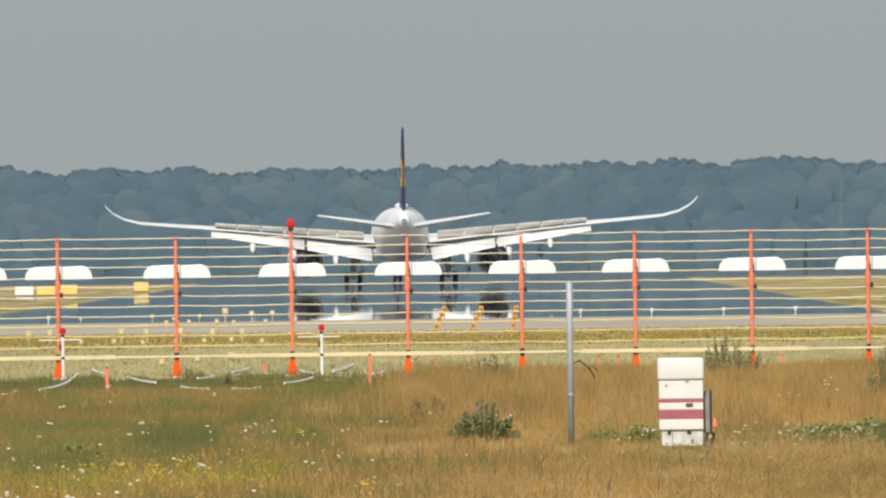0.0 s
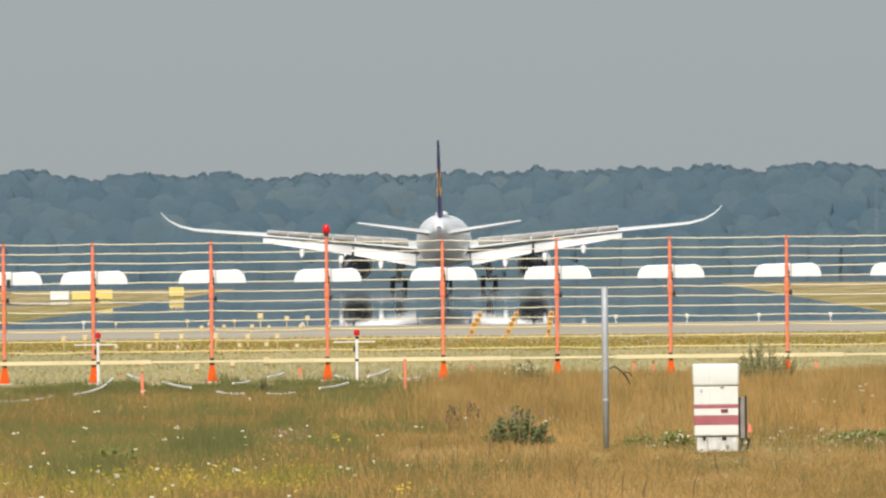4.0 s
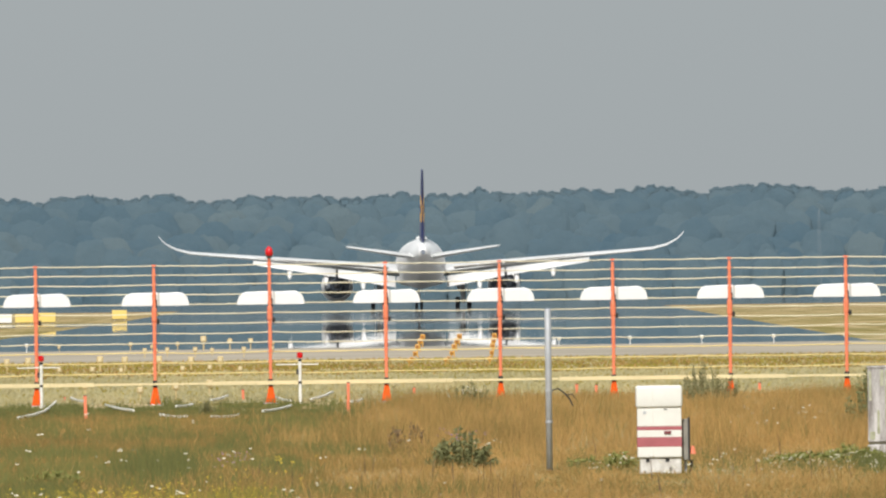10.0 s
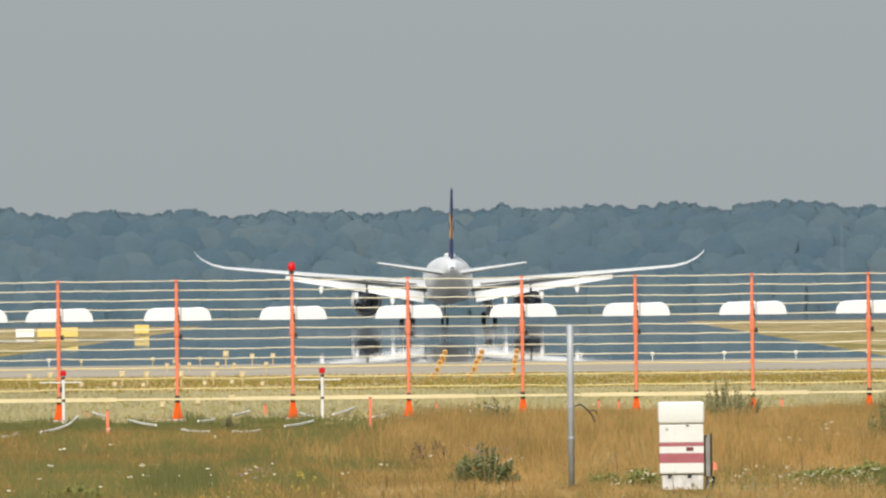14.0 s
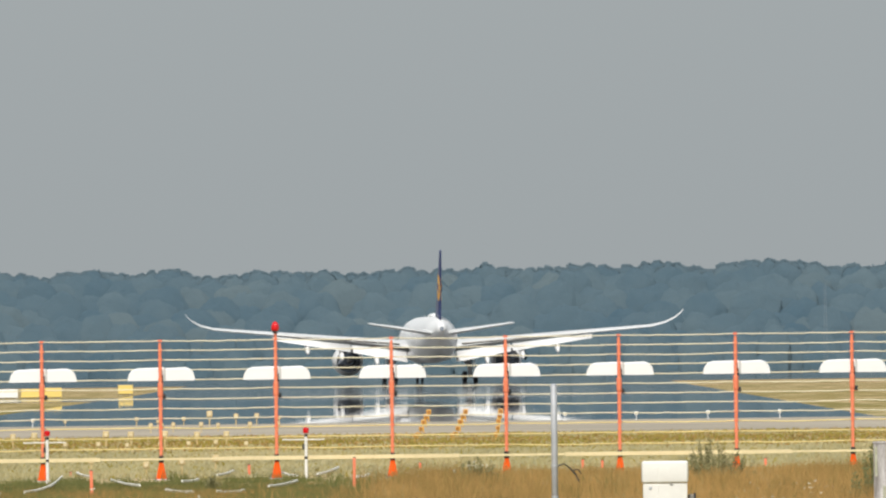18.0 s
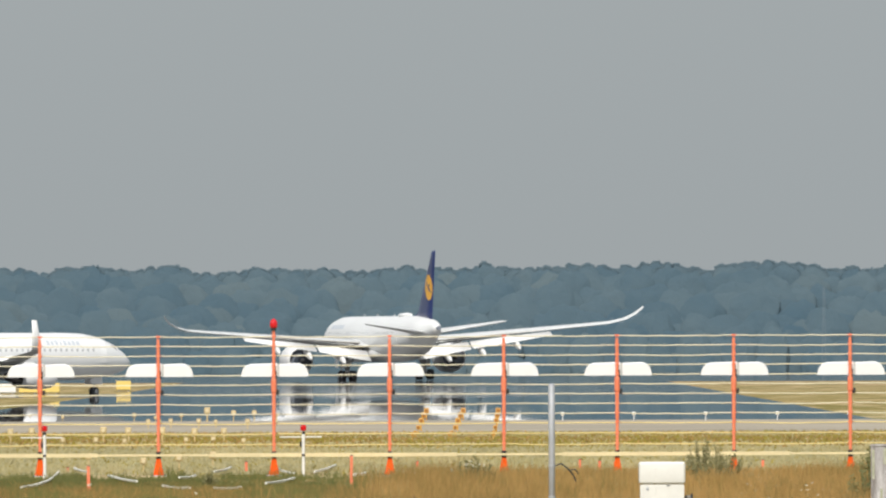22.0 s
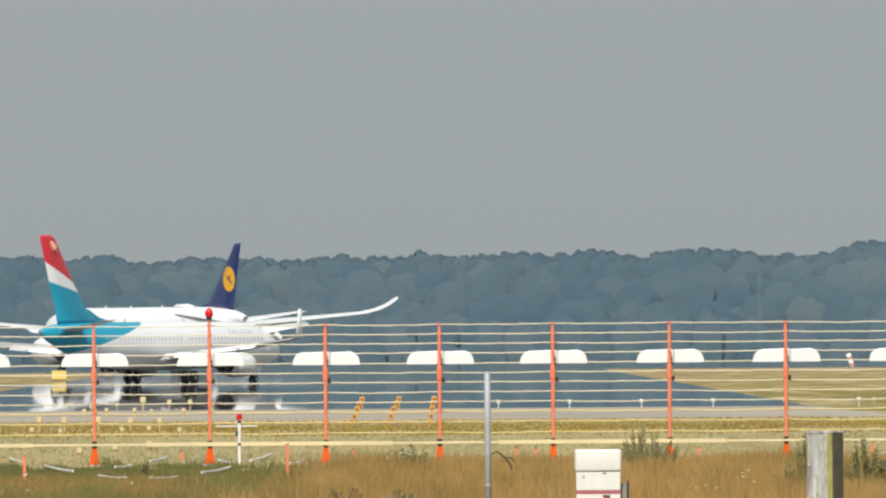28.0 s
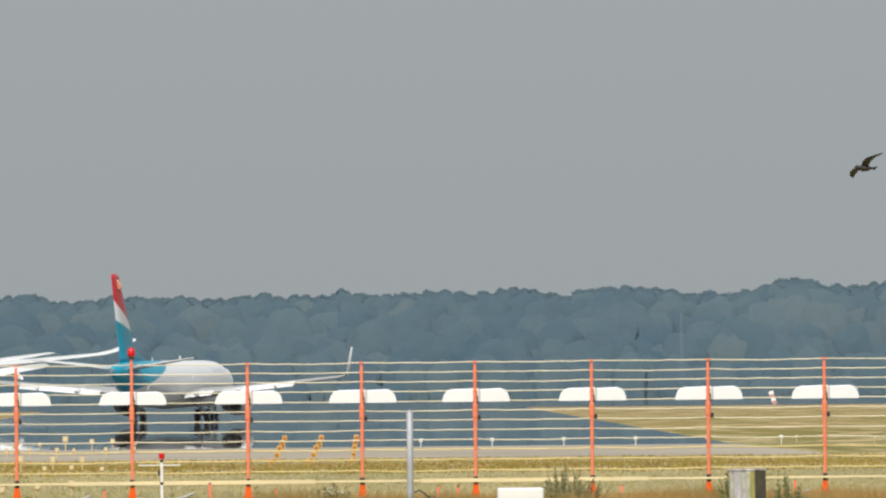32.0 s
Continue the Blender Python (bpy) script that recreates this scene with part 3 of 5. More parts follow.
    # rods run from mast to mast
    for j, z in enumerate(ROD_Z):
        rod = new("reflector_rod")
        rod.location = (0, LOC + 0.185, z)
        rng = random.Random(40 + j)
        edges = [-1000] + list(POSTS)
        for a, b in zip(edges, edges[1:]):
            xa, xb = a * LOC / PX, b * LOC / PX
            sag = rng.uniform(0.005, 0.022)
            pts = [(xa + (xb - xa) * s / 12, 0, -sag * 4 * (s / 12) * (1 - s / 12) + rng.uniform(-0.005, 0.005)) for s in range(13)]
            part("span", tube(pts, 0.0132, 6), M_WIREY if j > 8 else M_WIRE, rod)
        tagged(rod, "yellow fibreglass rod strung low along the antenna masts" if j > 8 else "cream fibreglass rod strung along the antenna masts", "rod", "reflector rods")
    for a, b in ((-1000, -580), (-580, -374), (-374, 55), (55, 241), (241, 645), (645, 1065), (1065, 1160)):
        thick = a in (-1000, -374, 241, 1065)
        xa, xb = a * LOC / PX, b * LOC / PX
        h = 0.04 if thick else 0.022
        ob = part("kick_board", box(xa, xb - 0.01, LOC - 0.09, LOC - 0.065, BOARD_Z - h, BOARD_Z + h, 0.004), M_BOARD)
        tagged(ob, "pale yellow wooden board fixed low across the masts", "board", "boards across the masts")


ROD_Z = (3.70, 3.505, 3.31, 3.115, 2.915, 2.715, 2.515, 2.315, 2.115, 1.92, 1.71, 1.49)
BOARD_Z = 1.275
build_antenna_row()


# ---- things in the near field ----
def build_cabinet():
    """White junction cabinet with two faded red stripes."""
    d = 209.0
    c = new("roadside_cabinet")
    p = at(417, 0, d)
    c.location = (p.x, d, ground_z(d))
    w = 0.275
    part("base", box(-w + 0.03, w - 0.0, -0.16, 0.16, -0.05, 0.20, 0.012), M_CABB, c, "chipped and stained white base")
    part("lower_body", box(-w, w + 0.005, -0.19, 0.19, 0.20, 0.36, 0.015), M_CAB, c)
    part("stripe", box(-w - 0.003, w + 0.008, -0.193, 0.193, 0.335, 0.455, 0.004), M_STRIPE, c, "broad faded dull red stripe")
    part("middle_body", box(-w, w + 0.005, -0.19, 0.19, 0.455, 0.545, 0.006), M_CAB, c)
    part("stripe", box(-w - 0.003, w + 0.008, -0.193, 0.193, 0.545, 0.59, 0.004), M_STRIPE, c, "narrow faded dull red stripe")
    part("upper_body", box(-w, w + 0.005, -0.19, 0.19, 0.59, 0.82, 0.01), M_CAB, c)
    bm = box(-w - 0.015, w + 0.018, -0.21, 0.21, 0.825, 1.105, 0.032, 4)
    part("hood", bm, M_CAB, c, "rounded cream-white hood", True)
    part("rib", box(-0.09, -0.078, -0.214, -0.205, 0.84, 1.03, 0.003), M_CAB, c)
    part("rib", box(-0.092, -0.076, -0.2, -0.188, 0.22, 0.33, 0.003), M_CAB, c)
    part("rib", box(-0.092, -0.076, -0.2, -0.188, 0.595, 0.81, 0.003), M_CAB, c)
    part("latch", box(0.06, 0.15, -0.205, -0.19, 0.495, 0.535, 0.004), M_LATCH, c, "small dark red latch")
    part("lock", box(-0.2, -0.165, -0.2, -0.188, 0.75, 0.785, 0.005), M_GALV, c)
    part("lock", box(0.06, 0.10, -0.2, -0.188, 0.80, 0.812, 0.003), M_BLACK, c)
    for x, s in ((0.10, 0.055), (-0.15, 0.045)):
        part("vent_hole", box(x - s / 2, x + s / 2, -0.163, -0.155, 0.14, 0.19, 0.008), M_BLACK, c)
    for x, z, s, h in ((0.12, 0.03, 0.04, 0.05), (-0.2, 0.01, 0.03, 0.03)):
        part("chip", box(x, x + s, -0.163, -0.157, z, z + h, 0.006), M_BOX, c)
    tagged(c, "cream-white junction cabinet with two faded red stripes and rounded hood", "cabinet")
    b = new("equipment_box")
    b.location = (p.x + 0.36, d + 0.12, ground_z(d))
    part("body", box(-0.07, 0.005, -0.12, 0.14, 0.16, 0.68, 0.01), M_BOX, b)
    part("cover", box(0.005, 0.03, -0.13, 0.15, 0.15, 0.70, 0.006), M_BLACK, b, "black edge cover")
    part("leg", tube([(-0.03, 0, -0.05), (-0.03, 0, 0.16)], 0.018, 8), M_GALV, b)
    part("leg", tube([(0.03, 0, -0.05), (0.05, 0, 0.16)], 0.018, 8), M_BLACK, b)
    part("cap", tube([(0.06, -0.06, 0.24), (0.06, -0.06, 0.34)], [0.045, 0.02], 10), M_ORANGE, b, "orange-red plastic cap")
    tagged(b, "narrow dark grey-brown equipment box behind a cabinet", "box")


def build_grey_post():
    d = 213.0
    g = new("steel_post")
    g.location = (at(222.5, 0, d).x, d, ground_z(d))
    bm = tube([(0, 0, -0.1), (0, 0, 2.06), (0, 0, 2.07)], [0.041, 0.041, 0.034], 14)
    part("tube", bm, M_GALV, g, "", True)
    part("cap", tube([(0, 0, 2.07), (0, 0, 2.085)], [0.043, 0.03], 14), M_GALV, g)
    for z in (0.62, 1.02):
        part("band", tube([(0, 0, z), (0, 0, z + 0.025)], 0.046, 14), M_GALV, g)
    part("wire", tube([(0.04, 0, 1.03), (0.12, 0, 1.06), (0.2, 0, 1.0), (0.27, 0.02, 0.92), (0.31, 0.02, 0.83)], 0.011, 6), M_BLACK, g, "loose black wire")
    part("wire", tube([(0.22, 0, 0.97), (0.30, 0.0, 0.985), (0.34, 0.02, 0.93)], 0.008, 6), M_BLACK, g, "loose black wire")
    tagged(g, "grey galvanised steel post standing in tall dry grass", "post")


def build_stone_post():
    d = 226.0
    s = new("concrete_post")
    s.location = (at(819, 0, d).x, d, ground_z(d))
    s.rotation_euler = (0, 0, math.radians(-24))
    w = 0.192
    shaft = part("shaft", box(-w, w, -w, w, 0.19, 1.20, 0.014, 2), M_CONC, s, "weathered pale grey concrete shaft")
    part("stain", box(0.12, w - 0.004, -w - 0.0045, -w + 0.005, 0.2, 1.19, 0.003), M_MOSS, shaft, "yellow-green lichen streak")
    # shade of the side turned from the sun is put into this colour
    part("side_face", box(w - 0.005, w + 0.0045, -w + 0.004, w - 0.004, 0.2, 1.19, 0.003), M_DARKW, s, "weathered side with its shade painted in")
    part("top_slab", box(-w - 0.01, w + 0.01, -w - 0.01, w + 0.01, 1.19, 1.225, 0.012), M_CONC, s)
    part("stain", box(0.07, 0.118, -w - 0.0035, -w + 0.005, 0.4, 1.17, 0.003), M_MOSSG, shaft, "pale green algae stain")
    for x0, x1, z0, z1 in ((-0.17, -0.13, 0.75, 1.15), (-0.05, -0.01, 0.3, 0.62), (0.0, 0.05, 0.95, 1.17), (-0.16, -0.08, 0.22, 0.33)):
        part("stain", box(x0, x1, -w - 0.0035, -w + 0.005, z0, z1, 0.003), M_MOSSG, shaft, "grey-green algae stain")
    part("joint", box(-w + 0.012, w - 0.012, -w + 0.012, w - 0.012, 0.15, 0.20, 0.004), M_DARKW, s, "dark shadowed joint")
    part("footing", box(-w - 0.006, w + 0.006, -w - 0.006, w + 0.006, -0.1, 0.155, 0.02), M_CONC, s)
    tagged(s, "weathered pale concrete post with lichen and dark side", "post")


def build_stakes():
    """Orange marker stakes, white posts with red caps and low white tape round the antenna row."""
    for u, top, base, d in ((-597, 203, 259, 296), (-132, 186, 246, 308), (-635, 205, 227, 352), (-318, 196, 222, 350), (-15, 196, 218, 352),
                            (273, 194, 212, 352), (307, 196, 214, 348), (596, 196, 210, 352), (904, 190, 212, 350)):
        z = 3.3 - (top - HZ) * d / PX - ground_z(d)
        s = new("marker_stake")
        s.location = (u * d / PX, d, ground_z(d))
        k = random.Random(int(u * 7) + 9999)
        s.rotation_euler = (0, math.radians(k.uniform(-2.5, 2.5)), 0)
        part("stake", box(-0.028, 0.028, -0.02, 0.02, -0.1, z, 0.006), M_ORANGE, s)
        part("tip", box(-0.03, 0.03, -0.022, 0.022, z, z + 0.015, 0.004), M_BLACK, s)
        tagged(s, "short orange-red marker stake in grass", "stake", "orange marker stakes")
    for u, d in ((-217, 334.0), (-675, 334.0)):
        w = new("white_marker_post")
        w.location = (u * d / PX, d, ground_z(d))
        top = 3.3 - (141 - HZ) * d / PX - ground_z(d)
        part("post", tube([(0, 0, -0.05), (0, 0, top)], 0.031, 12), M_POLEW, w)
        part("cap", tube([(0, 0, top), (0, 0, top + 0.03), (0, 0, top + 0.1), (0, 0, top + 0.115)], [0.055, 0.06, 0.06, 0.03], 12), M_LAMP, w, "red cap")
        part("arm", box(-0.48, 0.37, -0.02, 0.02, top - 0.14, top - 0.118, 0.004), M_POLEW, w)
        for z in (top - 0.07, top - 0.52):
            part("band", tube([(0, 0, z), (0, 0, z + 0.05)], 0.034, 12), M_BLACK, w, "black band")
        part("fitting", box(-0.075, -0.03, -0.03, 0.03, top - 0.33, top - 0.22, 0.006), M_BLACK, w)
        tagged(w, "white post with red cap and small side arm", "post", "white marker posts")
    # low white tape draped between pegs
    for chain in (((-784, 247), (-758, 242)), ((-717, 240), (-671, 229), (-650, 212)), ((-623, 206), (-598, 213)), ((-563, 219), (-512, 230)),
                  ((-466, 238), (-418, 242)), ((-375, 242), (-327, 241)), ((-284, 234), (-233, 225)), ((-198, 214), (-160, 202)), ((-375, 213), (-346, 206)),
                  ((-437, 223), (-408, 220)), ((-260, 210), (-233, 216)), ((-128, 219), (-106, 215)), ((-42, 214), (-20, 217)), ((-850, 250), (-800, 249)), ((860, 214), (930, 208))):
        pts = []
        for u, v in chain:
            d = PX * 2.33 / (v - HZ)
            pts.append((u * d / PX, d, 3.3 - (v - HZ) * d / PX))
        fine = []
        for a, b in zip(pts, pts[1:]):
            for s in range(4):
                q = Vector(a).lerp(Vector(b), s / 4)
                fine.append((q.x, q.y, q.z - 0.02 * math.sin(math.pi * s / 4)))
        fine.append(pts[-1])
        ob = part("marking_tape", tube(fine, 0.024, 5), M_HOSE)
        tagged(ob, "white marking tape lying low in the grass", "tape", "marking tapes")


def build_lights():
    """Small approach and runway-end lights on stems."""
    def fitting(name, mat_head, mat_lens, size, label, group):
        f = new(name)
        part("stem", tube([(0, 0, -0.05), (0, 0, 0.45 * size)], 0.035 * size, 7), mat_head, f)
        part("head", box(-0.14 * size, 0.14 * size, -0.1 * size, 0.1 * size, 0.42 * size, 0.72 * size, 0.05 * size), mat_head, f)
        part("lens", tube([(0, -0.12 * size, 0.57 * size), (0, -0.09 * size, 0.57 * size)], 0.09 * size, 10), mat_lens, f)
        return tagged(f, label, "light", group)

    spots, jig = [], random.Random(17)
    for u, size in ((-643, 0.5), (-515, 0.7), (-480, 0.6), (-432, 0.75), (-387, 1.1), (-343, 0.85), (-301, 0.85), (-262, 0.7)):
        spots.append((u, 826, size))
    for u in (-494, -474, -449, -405, -374, -315, -265):
        spots.append((u, 752, 0.72))
    for u in (-737, -698, -570, -525, -467, -412, -360):
        spots.append((u, 515, 0.75))
    for u in (-640, -584, -535, -478, -425, -378, -322):
        spots.append((u, 446, 0.5))
    for u, d in ((-498, 352), (-439, 352), (-600, 362), (-380, 366), (905, 860), (1048, 836)):
        spots.append((u, d, 0.55))
    proto = fitting("approach_light", M_LIGHT, M_LENS, 1.0, "small ochre approach light on a black stem", "approach lights")
    for i, (u, d, s) in enumerate(spots):
        u, d, s = u + jig.uniform(-3, 3), d + jig.uniform(-6, 6), s * jig.uniform(0.8, 1.0)
        m = pose(u * d / PX, d, ground_z(d))
        if i == 0:
            proto.matrix_world = m
            proto.scale = (s, s, s)
        else:
            c = copy_thing(proto, m)
            c.scale = (s, s, s)
    end = fitting("runway_end_light", M_SIGNW, M_LENS, 1.0, "small pale runway-end light on a dark base", "runway-end lights")
    for i, u in enumerate((242, 368, 495, 622, 749, 880, -700)):
        m = pose(u * 829 / PX, 829, 0.03, 0, 0, jig.uniform(-12, 12))
        c = end if i == 0 else copy_thing(end, m)
        c.matrix_world = m
        c.scale = (0.6, 0.6, 0.6)
    # three rows of orange lights running away along the centre line
    op = None
    for u0, u1 in ((-24, 1), (41, 66), (119, 128)):
        for d, s in ((545, 0.4), (600, 0.42), (665, 0.6), (720, 0.78), (775, 0.85), (830, 0.9)):
            k = (d - 545) / 285
            m = pose((u0 + (u1 - u0) * k) * d / PX, d, ground_z(d) + (0.03 if d > 715 else 0))
            if op is None:
                op = fitting("centre_line_light", M_LIGHTO, M_AMBER, 1.0, "orange centre-line approach light on a stem", "centre-line lights")
                op.matrix_world = m
                op.scale = (s, s, s)
            else:
                c = copy_thing(op, m)
                c.scale = (s, s, s)


def build_signs():
    for u, d, w, h, m, lab in ((-742, 1490.0, 1.65, 0.75, M_SIGNW, "white airfield sign panel on short legs"), (-703, 1490.0, 1.7, 0.75, M_SIGN, "yellow airfield sign panel on short legs"),
                               (-664, 1490.0, 1.6, 0.85, M_SIGN, "yellow airfield sign panel on short legs"), (-535, 1600.0, 1.4, 0.85, M_SIGN, "tall yellow airfield sign panel on short legs")):
        s = new("taxiway_sign")
        s.location = (u * d / PX, d, -0.05)
        part("panel", box(-w / 2, w / 2, -0.1, 0.1, 0.16, 0.16 + h, 0.03), m, s)
        part("frame", box(-w / 2 - 0.03, w / 2 + 0.03, -0.08, 0.08, 0.11, 0.16, 0.01), M_BLACK, s)
        for x in (-w / 3, w / 3):
            part("leg", tube([(x, 0, -0.05), (x, 0, 0.12)], 0.05, 6), M_GALV, s)
        tagged(s, lab, "sign", "taxiway signs")
    for u, d, lean, h in ((870, 2070, -18, 1.7), (1096, 2070, -8, 2.4)):
        s = new("striped_marker_board")
        s.location = (u * d / PX, d, -0.05)
        s.rotation_euler = (0, math.radians(lean), 0)
        n = 4
        for i in range(n):
            part("stripe", box(-0.28, 0.28, -0.06, 0.06, 0.15 + h * i / n, 0.15 + h * (i + 1) / n - 0.004, 0.01), M_SIGNW if i % 2 else M_FADED, s)
        part("leg", tube([(0, 0, -0.1), (0, 0, 0.15)], 0.06, 6), M_GALV, s)
        tagged(s, "leaning faded red and white striped marker board", "marker", "striped markers")


M_MOSSG = mat("grey_green_algae", (0.52, 0.52, 0.42), 0.9, 0, 0.2, 6, 0.3, (0.25, 0.26, 0.15))
M_FADED = mat("faded_pink_red_stripe", (0.55, 0.28, 0.25), 0.7, 0, 0.1, 2)
build_cabinet()
build_grey_post()
build_stone_post()
build_stakes()
build_lights()
build_signs()


# ---- aircraft ----
def wheel_set(parent, x, y, r, w, pair, name="wheel"):
    for s in pair:
        wh = part(name, bmesh.new(), M_TYRE, parent)
        bm = tube([(x + s - w / 2, y, r), (x + s - w * 0.36, y, r), (x + s + w * 0.36, y, r), (x + s + w / 2, y, r)], [r * 0.8, r, r, r * 0.8], 16)
        bm.to_mesh(wh.data)
        bm.free()
        part("rim", tube([(x + s - w * 0.52, y, r), (x + s + w * 0.52, y, r)], r * 0.5, 12), M_GEAR, wh)


def curved(s, y0, y1, z0, z1, cz, rx, rz, lift=0.015):
    """A thin panel lying on the rounded side of a fuselage."""
    rings = []
    for i in range(6):
        z = z0 + (z1 - z0) * i / 5
        x = rx * math.sqrt(max(0.0, 1 - ((z - cz) / rz) ** 2))
        rings.append([(s * (x - 0.03), y0, z), (s * (x + lift), y0, z), (s * (x + lift), y1, z), (s * (x - 0.03), y1, z)])
    return loft(rings)


SPOILERS = []


def widebody():
    """Long-haul twin: white body, navy fin, flaps and spoilers out."""
    a = new("wide_body_airliner")
    secs = ((33.3, 4.75, 0.06, 0.06), (32.9, 4.78, 0.55, 0.5), (32.0, 4.9, 1.2, 1.15), (30.6, 5.1, 1.8, 1.8), (28.8, 5.36, 2.35, 2.4), (26.5, 5.42, 2.75, 2.85),
            (24, 5.48, 2.95, 3.03), (21, 5.5, 2.98, 3.05), (8, 5.5, 2.98, 3.05), (-10, 5.5, 2.98, 3.05), (-15, 5.6, 2.9, 2.97), (-19, 5.82, 2.62, 2.72), (-23, 6.17, 2.15, 2.35),
            (-27, 6.45, 1.55, 1.85), (-30, 6.7, 1.05, 1.3), (-32.2, 6.85, 0.62, 0.75), (-33.3, 6.92, 0.36, 0.38))
    part("fuselage", loft([ring_y(y, 0, z, rx, rz, 36) for y, z, rx, rz in secs]), M_WHITE, a, "", True)
    part("exhaust", loft([ring_y(y, 0, 6.92, r, r, 16) for y, r in ((-33.2, 0.3), (-33.75, 0.27))]), M_DARK, a, "dark auxiliary exhaust")
    bl = [(11, 0.2, 3.2), (8, 2.2, 2.95), (3, 3.1, 2.7), (-4, 3.1, 2.7), (-8, 2.3, 2.9), (-11, 0.4, 3.2)]
    part("belly_fairing", loft([ring_y(y, 0, 3.6, w, 3.7 - b, 20) for y, w, b in bl]), M_BELLY, a, "", True)
    part("dome", loft([ring_y(y, 0, 8.62, r, h, 14) for y, r, h in ((-10.6, 0.15, 0.05), (-11.6, 0.75, 0.32), (-14.2, 0.75, 0.34), (-16.4, 0.2, 0.06))]), M_WHITE, a, "white antenna dome on the roof", True)
    for y in (13, 4.5, -6):
        part("blade_antenna", box(-0.03, 0.03, y - 0.2, y + 0.2, 8.5, 8.8, 0.02), M_WHITE, a)
    fin = part("fin", loft([foil_side(y0, y1, z, t) for z, y0, y1, t in ((7.9, -19.8, -29.6, 0.75), (9.0, -21.6, -29.9, 0.72), (11, -23.9, -30.5, 0.62), (13, -26.1, -31.1, 0.5), (15.5, -28.9, -31.9, 0.38), (16.8, -30.2, -32.35, 0.3), (17.05, -30.9, -32.4, 0.16))]), M_NAVY, a, "navy blue fin", True)
    part("dorsal_fillet", loft([foil_side(y0, y1, z, t) for z, y0, y1, t in ((7.8, -15.6, -21.8, 0.5), (8.45, -18.4, -21.9, 0.4), (9.0, -21.2, -22.2, 0.12))]), M_NAVY, a)
    for s in (-1, 1):
        def skin(y, z):
            """half thickness of the fin at y, z"""
            le, te = np.interp(z, (9.0, 11, 13, 15.5), (-21.6, -23.9, -26.1, -28.9)), np.interp(z, (9.0, 11, 13, 15.5), (-29.9, -30.5, -31.1, -31.9))
            return float(np.interp((y - le) / (te - le), (0, 0.06, 0.3, 0.65, 1), (0, 0.35, 0.5, 0.35, 0.03)) * np.interp(z, (9.0, 11, 13, 15.5), (0.72, 0.62, 0.5, 0.38)))

        disc = []
        for r, lift in ((1.70, 0.0), (1.70, 0.016), (1.1, 0.018), (0.5, 0.02), (0.05, 0.02)):
            ring = []
            for i in range(28):
                y, z = -28.7 + r * math.cos(2 * math.pi * i / 28), 12.25 + r * math.sin(2 * math.pi * i / 28)
                ring.append((s * (skin(y, z) + lift), y, z))
            disc.append(ring)
        ro = part("roundel", loft(disc), M_YELLOW, fin, "golden yellow disc")
        for pts, rad in ((((-29.75, 11.55), (-29.1, 11.95), (-28.5, 12.35), (-27.7, 12.95)), (0.03, 0.13, 0.12, 0.03)), (((-29.5, 12.75), (-28.9, 12.45), (-28.3, 12.05)), (0.03, 0.12, 0.04))):
            part("emblem", tube([(s * (skin(y, z) + 0.0), y, z) for y, z in pts], list(rad), 6), M_NAVY, ro)
        part("tailplane", loft([foil((s * x, y0, z), (s * x, y1, z), t) for x, y0, y1, z, t in ((1.1, -23.6, -30.6, 6.35, 0.75), (5, -27.0, -31.6, 6.95, 0.5), (9.1, -30.4, -32.7, 7.58, 0.28), (9.45, -31.0, -32.7, 7.64, 0.1))]), M_WING, a, "", True)
        # wing with upswept tip
        wr = ((2.4, 9.6, -3.2, 4.55, 1.6), (6, 6.9, -3.6, 4.95, 1.25), (10.5, 3.9, -4.2, 5.4, 0.95), (16, 0.4, -5.9, 5.92, 0.72), (21, -2.8, -7.5, 6.38, 0.55), (26, -6.0, -9.2, 6.8, 0.42),
              (28.6, -7.7, -10.3, 7.05, 0.34), (30.3, -9.0, -11.2, 7.5, 0.26), (31.5, -10.2, -11.9, 8.15, 0.2), (32.15, -11.2, -12.5, 8.75, 0.14), (32.4, -12.0, -12.8, 9.12, 0.06))
        part("wing", loft([foil((s * x, y0, z + 0.12), (s * x, y1, z), t) for x, y0, y1, z, t in wr]), M_WING, a, "", True)
        # flaps hang down behind the wing, in two lengths
        for nm, ra in (("inner_flap", ((3.2, -2.6, -6.0, 4.0, 2.62), (10.3, -3.6, -6.6, 4.95, 3.95))), ("outer_flap", ((10.6, -3.7, -6.5, 5.0, 4.0), (20.8, -7.0, -8.9, 6.1, 5.6)))):
            part(nm, loft([foil((s * x, y0, z0), (s * x, y1, z1), 0.2) for x, y0, y1, z0, z1 in ra]), M_FLAP, a, "lowered white landing flap", True)
        # raised spoilers
        xs = (4.0, 7.0, 10.2, 12.8, 15.4, 18.0, 20.4)
        for x0, x1 in zip(xs, xs[1:]):
            def hinge(x):
                k = (x - 3) / 18
                return Vector((s * x, -1.4 - 4.2 * k, 4.85 + 1.65 * k))

            mid = (hinge(x0) + hinge(x1)) / 2

            def spl(x):
                p, k = hinge(x) - mid, (x - 3) / 18
                return [tuple(p + Vector((0, dy, dz))) for dy, dz in ((0, 0), (-1.3, 0.92 - 0.3 * k), (-1.34, 0.86 - 0.3 * k), (-0.05, -0.1))]
            pan = part("spoiler", loft([spl(x0 + 0.05), spl(x1 - 0.05)]), M_SPOIL, a, "raised grey spoiler panel")
            pan.location = mid
            SPOILERS.append((pan, mid, (hinge(x1) - hinge(x0)) * s))
